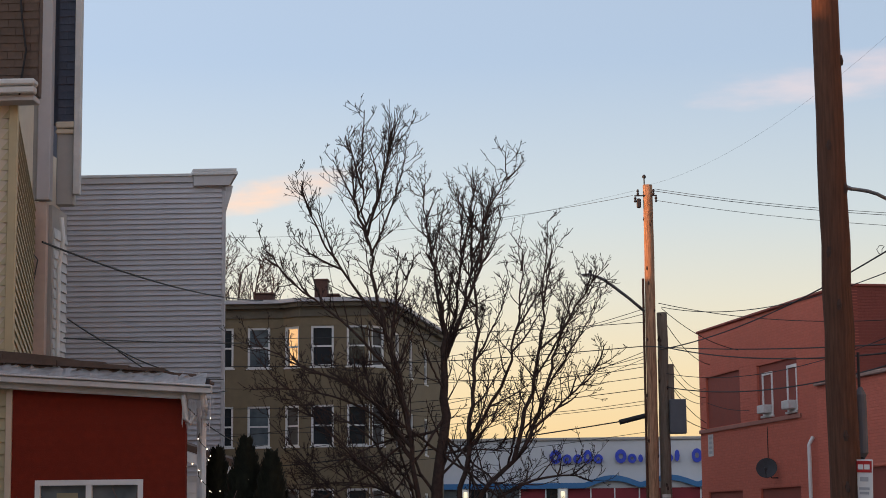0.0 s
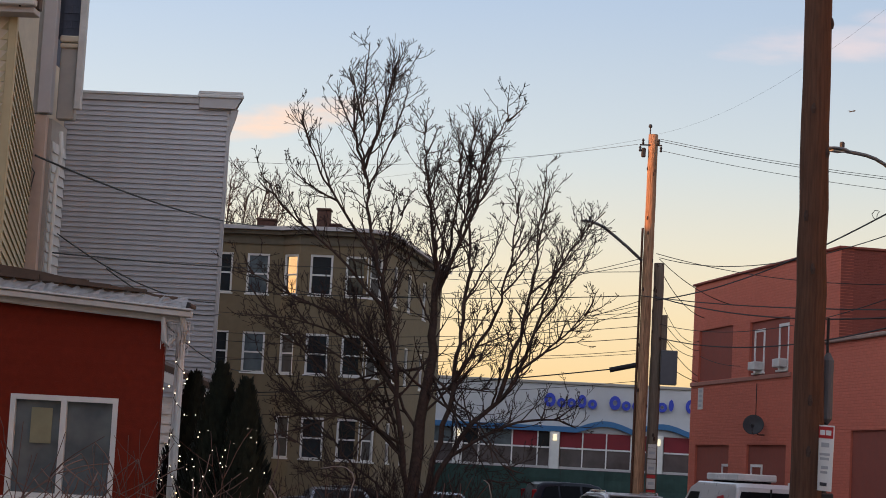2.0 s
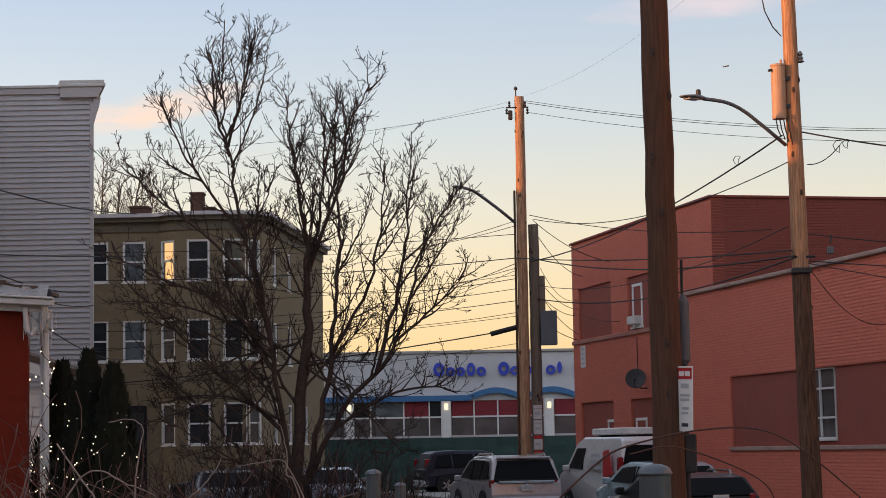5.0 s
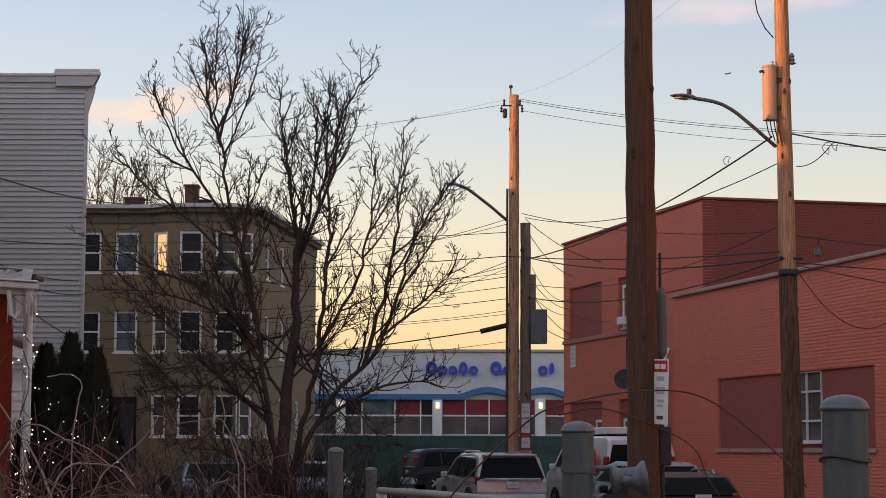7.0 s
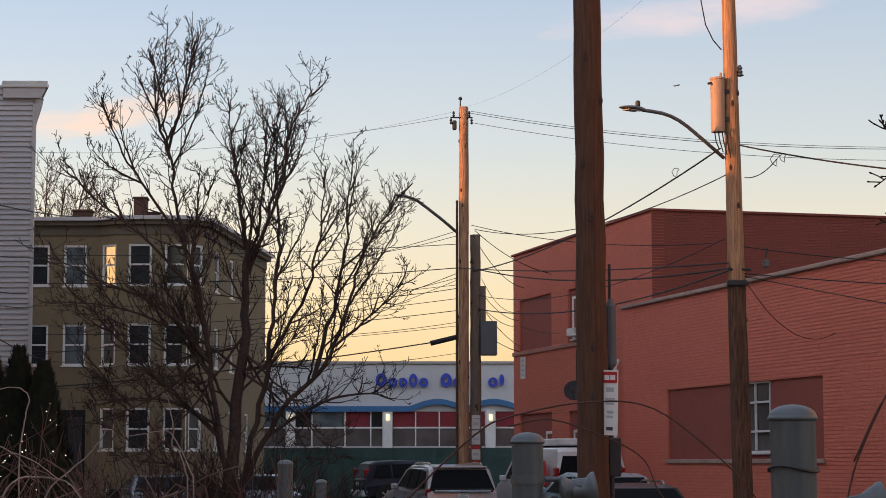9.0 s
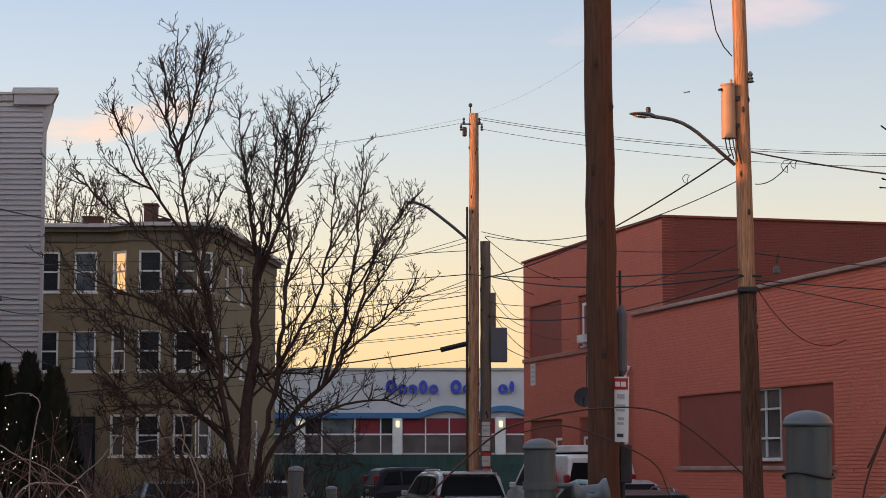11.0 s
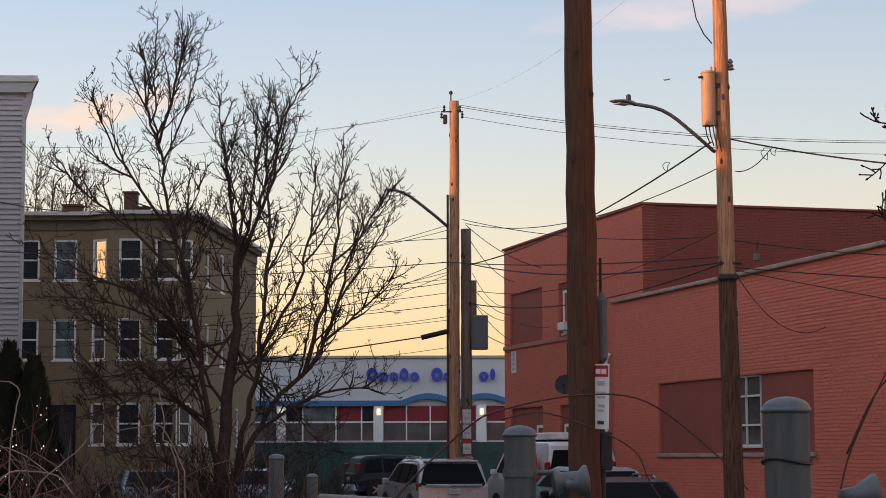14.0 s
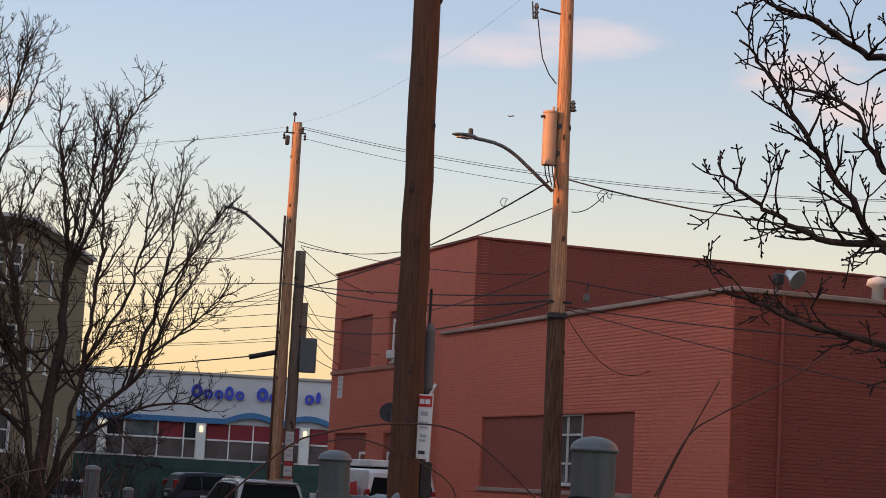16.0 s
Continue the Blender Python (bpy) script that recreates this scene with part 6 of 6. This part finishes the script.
# ---- vehicles ----
def vehicle(name, m, label, outline, W, belt, H, paint, wheels, wheel_r, side_glass, rear_glass, front_glass, tail, extras=()):
    """A car along +x (rear at x 0): body drawn from its side outline with leaning sides, glass, lamps, wheels."""
    c = thing(name, m, label, "van" if "van" in name else "car", "parked vehicles")

    def half(z):
        return W / 2 * (1 - 0.2 * max(0.0, (z - belt) / (H - belt)) ** 1.1)

    bm = bmesh.new()
    L = len(outline)
    a = [bm.verts.new((x, -half(z) + (0.06 if z < 0.45 else 0), z)) for x, z in outline]
    b = [bm.verts.new((x, half(z) - (0.06 if z < 0.45 else 0), z)) for x, z in outline]
    fa = bm.faces.new(a)
    fb = bm.faces.new(b[::-1])
    for i in range(L):
        bm.faces.new((a[i], b[i], b[(i + 1) % L], a[(i + 1) % L]))
    bmesh.ops.recalc_face_normals(bm, faces=list(bm.faces))
    rim_edges = list(set(fa.edges) | set(fb.edges))
    bmesh.ops.bevel(bm, geom=rim_edges, offset=0.09, segments=3, affect="EDGES", profile=0.6)
    body = part("body", bm, M[paint], c, smooth=False)
    for s in (-1, 1):
        for poly in side_glass:
            gb = bmesh.new()
            v0 = [gb.verts.new((x, s * (half(z) + 0.012), z)) for x, z in poly]
            v1 = [gb.verts.new((x, s * (half(z) - 0.02), z)) for x, z in poly]
            gb.faces.new(v0)
            for i in range(len(poly)):
                j = (i + 1) % len(poly)
                gb.faces.new((v0[i], v0[j], v1[j], v1[i]))
            bmesh.ops.recalc_face_normals(gb, faces=list(gb.faces))
            part("side_window", gb, M["car_glass"], body)
    for nm, (x0, z0, x1, z1) in (("rear_window", rear_glass), ("windscreen", front_glass)):
        gb = bmesh.new()
        o = -0.015 if nm == "rear_window" else 0.015
        k0, k1 = half(z0) - 0.1, half(z1) - 0.12
        q = [(x0 + o, -k0, z0 + 0.012), (x0 + o, k0, z0 + 0.012), (x1 + o, k1, z1 + 0.012), (x1 + o, -k1, z1 + 0.012)]
        f = [gb.verts.new(p) for p in q]
        d = [gb.verts.new((p[0] - 2 * o, p[1], p[2] - 0.03)) for p in q]
        gb.faces.new(f)
        for i in range(4):
            gb.faces.new((f[i], f[(i + 1) % 4], d[(i + 1) % 4], d[i]))
        bmesh.ops.recalc_face_normals(gb, faces=list(gb.faces))
        part(nm, gb, M["car_glass"], body)
    for x in wheels:
        for s in (-1, 1):
            t = lathe([(wheel_r * 0.6, -0.11), (wheel_r * 0.94, -0.11), (wheel_r, -0.07), (wheel_r, 0.07), (wheel_r * 0.94, 0.11), (wheel_r * 0.6, 0.11)], 24)
            t.transform(pose(x, s * (W / 2 - 0.1), wheel_r, 90, 0, 0))
            w = part("wheel", t, M["rubber"], c)
            rb = bmesh.new()
            lathe([(wheel_r * 0.62, -0.02), (wheel_r * 0.62, 0.02), (wheel_r * 0.54, 0.02), (wheel_r * 0.52, 0.0)], 20, rb)
            bmesh.ops.delete(rb, geom=[f for f in rb.faces if len(f.verts) > 4], context="FACES_ONLY")
            lathe([(0.06, -0.02), (0.06, 0.03)], 10, rb)
            for k in range(5):
                box(0.02, -0.035, -0.02, wheel_r * 0.56, 0.035, 0.03, bm=rb, m=Matrix.Rotation(k * 2 * math.pi / 5, 4, "Z"))
            rb.transform(pose(x, s * (W / 2 + 0.005), wheel_r, 90 * s, 0, 0))
            part("rim", rb, M["rim"], w)
            ab = lathe([(wheel_r * 1.14, -0.02), (wheel_r * 1.14, 0.02)], 24)
            ab.transform(pose(x, s * (W / 2 - 0.012), wheel_r * 1.02, 90, 0, 0))
            part("wheel_arch", ab, M["rubber"], body)
    for s in (-1, 1):
        y = s * (W / 2 - 0.13)
        part("tail_lamp", box(tail[0] - 0.015, y - 0.02, tail[1], tail[0] + 0.2, y + 0.11, tail[2], 0.03), M["red_lens"], body, "red tail lamp")
        part("wing_mirror", box(front_glass[0] - 0.35, s * (W / 2 + 0.02) - 0.02, belt, front_glass[0] - 0.2, s * (W / 2 + 0.18), belt + 0.16, 0.03), M[paint], body)
        part("headlamp", box(outline_front(outline) - 0.16, y - 0.2, 0.68, outline_front(outline) + 0.012, y + 0.12, 0.84, 0.03), M["glass_curtain"], body)
    part("bumper", box(-0.09, -W / 2 + 0.06, 0.36, 0.2, W / 2 - 0.06, 0.62, 0.05), M["grey_print" if paint != "car_white" else paint], body)
    pl = part("number_plate", box(-0.06, -0.16, 0.78, -0.02, 0.16, 0.93, 0.004), M["paper"], body)
    part("bar", box(-0.065, -0.12, 0.83, -0.061, 0.12, 0.89), M["grey_print"], pl)
    return c, body, half


def outline_front(o):
    return max(x for x, z in o)


def park(x, y, heading):
    """Rear axle end at x, y; heading in degrees to the left of north."""
    return pose(x, y, GZ, 0, 0, 90 + heading)


SUV = [(0.02, 0.4), (0.0, 0.72), (0.04, 1.02), (0.3, 1.66), (0.55, 1.75), (1.4, 1.79), (2.6, 1.77), (3.05, 1.66), (3.7, 1.16), (4.65, 1.02), (4.9, 0.85), (4.95, 0.5), (4.85, 0.32), (0.15, 0.32)]
suv, body, hf = vehicle("suv", park(1.82, 52.6, 12.5), "pearl white family SUV parked at the kerb", [(x, z * 0.95) for x, z in SUV], 1.95, 1.02, 1.7, "car_pearl", (0.95, 3.85), 0.37,
                        [[(0.42, 1.1), (0.62, 1.52), (1.15, 1.56), (1.2, 1.08)], [(1.3, 1.08), (1.25, 1.56), (2.15, 1.58), (2.2, 1.07)], [(2.3, 1.07), (2.25, 1.58), (2.8, 1.55), (3.45, 1.11)]],
                        (0.06, 1.03, 0.29, 1.55), (3.66, 1.14, 3.08, 1.56), (0.06, 0.86, 1.08))
for s in (-1, 1):
    part("roof_rail", tube([(0.7, s * 0.7, 1.67), (0.8, s * 0.7, 1.73), (2.4, s * 0.7, 1.73), (2.5, s * 0.7, 1.67)], 0.022, 6), M["chrome"], body)
part("trim_bar", box(-0.05, -0.75, 0.98, 0.0, 0.75, 1.04, 0.008), M["chrome"], body)
part("pillar", box(1.19, -0.985, 1.1, 1.31, -0.9, 1.4, 0.01), M["car_pearl"], body)
part("window_lip", box(-0.02, -0.8, 1.045, 0.05, 0.8, 1.075, 0.006), M["rubber"], body)
part("badge", box(-0.062, -0.07, 0.9, -0.03, 0.07, 0.95, 0.012), M["chrome"], body)
part("spoiler", box(0.2, -0.72, 1.6, 0.42, 0.72, 1.66, 0.02), M["car_pearl"], body)
part("bumper_cover", box(-0.12, -0.9, 0.34, 0.1, 0.9, 0.58, 0.05), M["grey_print"], body)
BIG = [(x * 0.98, z * 1.03) for x, z in SUV]
suv2, body, hf = vehicle("suv", park(-1.45, 84.5, -74), "dark blue SUV parked before the green fence", BIG, 1.95, 1.1, 1.85, "car_blue", (0.95, 3.8), 0.4,
                         [[(0.45, 1.15), (0.62, 1.62), (1.15, 1.68), (1.2, 1.15)], [(1.3, 1.15), (1.25, 1.68), (2.1, 1.7), (2.15, 1.15)], [(2.25, 1.15), (2.2, 1.7), (2.7, 1.66), (3.35, 1.18)]],
                         (0.06, 1.12, 0.3, 1.68), (3.58, 1.22, 3.0, 1.7), (0.06, 1.0, 1.5))
VAN = [(0.02, 0.4), (0.0, 0.9), (0.05, 1.5), (0.16, 2.02), (0.35, 2.12), (3.6, 2.14), (4.1, 2.0), (4.7, 1.35), (5.3, 1.18), (5.5, 0.95), (5.55, 0.5), (5.45, 0.34), (0.15, 0.34)]
van, body, hf = vehicle("white_van", park(5.0, 50.5, 12.8), "white delivery van with faded red advertising", VAN, 2.0, 1.25, 2.14, "car_white", (1.0, 4.5), 0.36,
                        [[(3.2, 1.3), (3.15, 1.85), (3.95, 1.85), (4.45, 1.32)]], (0.035, 1.3, 0.13, 1.9), (4.65, 1.42, 4.15, 1.96), (0.03, 1.15, 1.62))
part("door_gap", box(-0.03, -0.012, 0.5, 0.05, 0.012, 2.0), M["rubber"], body)
for s in (1, -1):
    part("red_graphic", prism([(0.5, 1.2), (1.3, 1.05), (1.25, 1.75), (0.75, 1.8)], s * 0.995 if s > 0 else -1.012, s * 1.012 if s > 0 else -0.995), M["red_print"], body, "faded red advert")
    part("orange_graphic", prism([(0.3, 0.55), (1.0, 0.5), (1.1, 0.95), (0.4, 1.05)], s * 1.0 - 0.012, s * 1.0 + 0.012), M["orange"], body, "orange picture panel")
    for k in range(3):
        part("bar", box(1.6, s * 1.0 - 0.012, 1.3 + 0.16 * k, 2.7 - 0.2 * k, s * 1.0 + 0.004, 1.38 + 0.16 * k), M["grey_print"], body)
part("rear_graphic", box(-0.02, 0.2, 0.75, 0.03, 0.85, 1.05), M["grey_print"], body)
rb = thing("roof_rack_box", van.matrix_world @ pose(0.9, 0.1, 2.14), "long white roof box on the van", "box")
part("body", box(0, -0.55, 0.04, 2.6, 0.5, 0.22, 0.03), M["worn_white"], rb)
part("foot", box(0.3, -0.5, -0.01, 0.4, 0.45, 0.05), M["iron"], rb)
part("foot", box(2.1, -0.5, -0.01, 2.2, 0.45, 0.05), M["iron"], rb)
SEDAN = [(0.05, 0.4), (0.0, 0.7), (0.08, 0.95), (0.75, 1.02), (1.35, 1.36), (2.2, 1.43), (2.75, 1.36), (3.5, 0.98), (4.3, 0.86), (4.55, 0.65), (4.55, 0.4), (4.45, 0.26), (0.15, 0.26)]
SG = [[(0.95, 1.02), (1.4, 1.3), (1.95, 1.34), (1.95, 1.0)], [(2.05, 1.0), (2.05, 1.34), (2.65, 1.3), (3.2, 1.0)]]
HATCH = [(0.05, 0.4), (0.0, 0.75), (0.1, 1.0), (0.5, 1.42), (0.9, 1.5), (2.2, 1.52), (2.75, 1.42), (3.45, 1.02), (4.1, 0.9), (4.3, 0.7), (4.3, 0.4), (4.2, 0.28), (0.15, 0.28)]
HG = [[(0.5, 1.05), (0.72, 1.36), (1.4, 1.42), (1.4, 1.03)], [(1.5, 1.03), (1.5, 1.42), (2.5, 1.38), (3.1, 1.05)]]
blk, body, hf = vehicle("hatchback", park(4.96, 38.5, 13.5), "black hatchback with a chrome roof rack at the kerb", [(x, z * 0.88) for x, z in HATCH], 1.75, 0.9, 1.34, "car_black", (0.8, 3.4), 0.31, [[(x, z * 0.88) for x, z in q] for q in HG], (0.12, 0.91, 0.48, 1.23), (3.42, 0.93, 2.78, 1.23), (0.08, 0.75, 0.95))
for s in (-1, 1):
    part("roof_rail", tube([(0.8, s * 0.55, 1.3), (0.9, s * 0.55, 1.38), (2.0, s * 0.55, 1.39), (2.1, s * 0.55, 1.32)], 0.022, 6), M["chrome"], body)
vehicle("sedan", park(5.2, 45.2, 13.2), "pale blue sedan parked at the kerb", HATCH, 1.75, 1.0, 1.52, "car_teal", (0.8, 3.4), 0.31, HG, (0.12, 1.03, 0.48, 1.4), (3.42, 1.06, 2.78, 1.4), (0.08, 0.85, 1.1))
# cars parked before the olive house, facing out
vehicle("sedan", pose(-6.7, 56.6, GZ, 0, 0, -78), "silver sedan parked nose out behind the brush", SEDAN, 1.8, 0.98, 1.43, "car_silver", (0.85, 3.6), 0.32, SG, (0.76, 1.03, 1.33, 1.36), (3.45, 1.0, 2.78, 1.36), (0.05, 0.7, 0.86))
vehicle("sedan", pose(-9.0, 64.0, GZ, 0, 0, 10), "dark sedan parked before the olive house", SEDAN, 1.8, 0.98, 1.43, "car_black", (0.85, 3.6), 0.32, SG, (0.76, 1.03, 1.33, 1.36), (3.45, 1.0, 2.78, 1.36), (0.05, 0.7, 0.86))
vehicle("sedan", pose(-4.1, 60.0, GZ, 0, 0, -80), "grey sedan parked behind the big tree", SEDAN, 1.8, 0.98, 1.43, "car_silver", (0.85, 3.6), 0.32, SG, (0.76, 1.03, 1.33, 1.36), (3.45, 1.0, 2.78, 1.36), (0.05, 0.7, 0.86))
# ---- fence posts close to the camera ----
def fence_post(x, y, r, top, band_z=None):
    p = thing("fence_post", pose(x, y, GZ), "galvanized steel fence post with a domed cap", "fence post", "fence posts")
    h = top - GZ
    part("tube", lathe([(r * 0.95, 0), (r * 0.95, h - r * 0.7)], 56), M["galv"], p)
    prof = [(r * 0.97, h - r * 0.74), (r * 1.0, h - r * 0.72), (r * 1.05, h - r * 0.68), (r * 1.05, h - r * 0.58), (r * 1.0, h - r * 0.54)]
    prof += [(r * math.cos(a), h - r * 0.54 + r * 0.5 * math.sin(a)) for a in [radians(k) for k in (12, 26, 42, 58, 74, 86)]]
    part("cap", lathe(prof, 40), M["galv_dark"], p, "cast domed cap", smooth=True)
    if band_z:
        b = lathe([(r * 0.94, band_z - 0.012 - GZ), (r * 1.04, band_z - 0.012 - GZ), (r * 1.04, band_z + 0.012 - GZ), (r * 0.94, band_z + 0.012 - GZ)], 28)
        part("tension_band", b, M["galv_dark"], p)
    return p


p1 = fence_post(0.386, 5.75, 0.0475, 1.616, 1.48)
part("rail_clamp", tube([(0.04, 0.0, 1.70), (0.1, -0.01, 1.70)], 0.008, 8), M["galv_dark"], p1)
part("rail_end", tube([(0.1, -0.005, 1.683), (0.19, -0.02, 1.678)], [0.016, 0.03], 14), M["galv_dark"], p1)
hb = lathe([(0.016, -0.05), (0.022, -0.04), (0.02, -0.02), (0.045, 0.006), (0.052, 0.014), (0.052, 0.022), (0.03, 0.026)], 24)
hb.transform(pose(0.17, -0.02, 1.668, 0, 84, 0))
part("hinge_disc", hb, M["galv_dark"], p1, "round cast gate hinge", smooth=True)
cp = lathe([(0.016, -0.05), (0.02, -0.02), (0.034, 0.002), (0.041, 0.01), (0.041, 0.017), (0.02, 0.022)], 24)
cp.transform(pose(0.112, -0.015, 1.672, 0, -96, 0))
part("hinge_cup", cp, M["galv_dark"], p1, "smaller cast hinge cup", smooth=True)
p2 = fence_post(0.795, 3.97, 0.0475, 1.644)
hb = lathe([(0.016, -0.05), (0.02, -0.02), (0.035, 0.006), (0.04, 0.014), (0.04, 0.022), (0.02, 0.026)], 24)
hb.transform(pose(0.15, -0.02, 1.668, 0, 84, 0))
part("hinge_disc", hb, M["galv_dark"], p2, "round cast gate hinge", smooth=True)
part("tie_wire", tube([(0.05 * math.cos(a), 0.05 * math.sin(a), 1.735 + 0.006 * math.sin(2 * a)) for a in [k * math.pi / 8 for k in range(17)]], 0.003, 5), M["iron"], p2)
fence_post(-0.68, 12.8, 0.05, 1.55)
fence_post(-0.63, 17.8, 0.05, 1.385)
rail = thing("guard_rail", pose(-0.55, 17.6, 1.12), "pale steel pipe rail between low posts", "rail")
part("rail", tube([(0, 0, 0.06), (0.6, -1.4, 0.05), (1.1, -2.6, 0.03), (2.4, -4.5, -0.05)], 0.032, 10), M["concrete"], rail, smooth=True)
part("post", tube([(0.02, 0, 0.06), (0.02, 0, -1.34)], 0.045, 10), M["worn_white"], rail)
part("post", tube([(2.38, -4.5, -0.05), (2.38, -4.5, -1.34)], 0.045, 10), M["worn_white"], rail)

# ---- airliner high in the sky ----
jet = thing("airliner", pose(560, 3900, 742, 0, 0, -65) @ Matrix.Diagonal((0.6, 0.6, 0.6, 1)), "tiny distant airliner against the dusk sky", "aeroplane")
part("fuselage", tube([(-18, 0, 0), (-14, 0, 0.2), (12, 0, 0), (17, 0, -0.4), (19, 0, -0.8)], [0.5, 1.6, 1.9, 1.5, 0.3], 10), M["dark_print"], jet)
for s in (-1, 1):
    part("wing", tube([(3, s * 1.5, -0.6), (-5, s * 15, 0.8)], [1.0, 0.3], 6), M["dark_print"], jet)
part("tail_fin", tube([(-14, 0, 1), (-18, 0, 6)], [0.8, 0.3], 6), M["dark_print"], jet)
# ---- bricks of the workshop ----
MB = pose(0, -0.12, 0)
low = bricks_mesh(U1, LOW_H, low_holes, 0.0, U0)
near_b = [q for q in low if q[0] > 23.2 and 2.2 < q[1] < 4.3 and abs(q[2] - 0.212) < 0.002][:300]
rest = [q for q in low if q not in set(near_b)]
brick_stuff("bricks", rest, MB, M["brick"], brick_bld)
first = None
rr = random.Random(7)
for x, z, l in near_b:
    if first is None:
        b = bmesh.new()
        box(0, -0.009, 0, 0.212, 0.01, 0.072, 0.003, bm=b)
        o = part("brick", b, M["brick"], brick_bld)
        first = o
    else:
        o = new("brick", first.data)
        o.parent = brick_bld
    o.matrix_basis = MB @ pose(x, rr.uniform(-0.003, 0.003), z)
brick_stuff("bricks", bricks_mesh(UE, UP_H, up_holes + [(U0 - 0.02, UE, 0, LOW_H)]), Matrix.Identity(4), M["brick"], brick_bld)
# both end walls take the darker red bricks
brick_stuff("bricks", bricks_mesh(14.95, UP_H, [], LOW_H - 0.2), pose(UE, 0.0, 0, 0, 0, 90), M["end_wall_brick"], brick_bld)
brick_stuff("bricks", bricks_mesh(17.9, LOW_H, []), pose(U1, -0.1, 0, 0, 0, 90), M["end_wall_brick"], brick_bld)
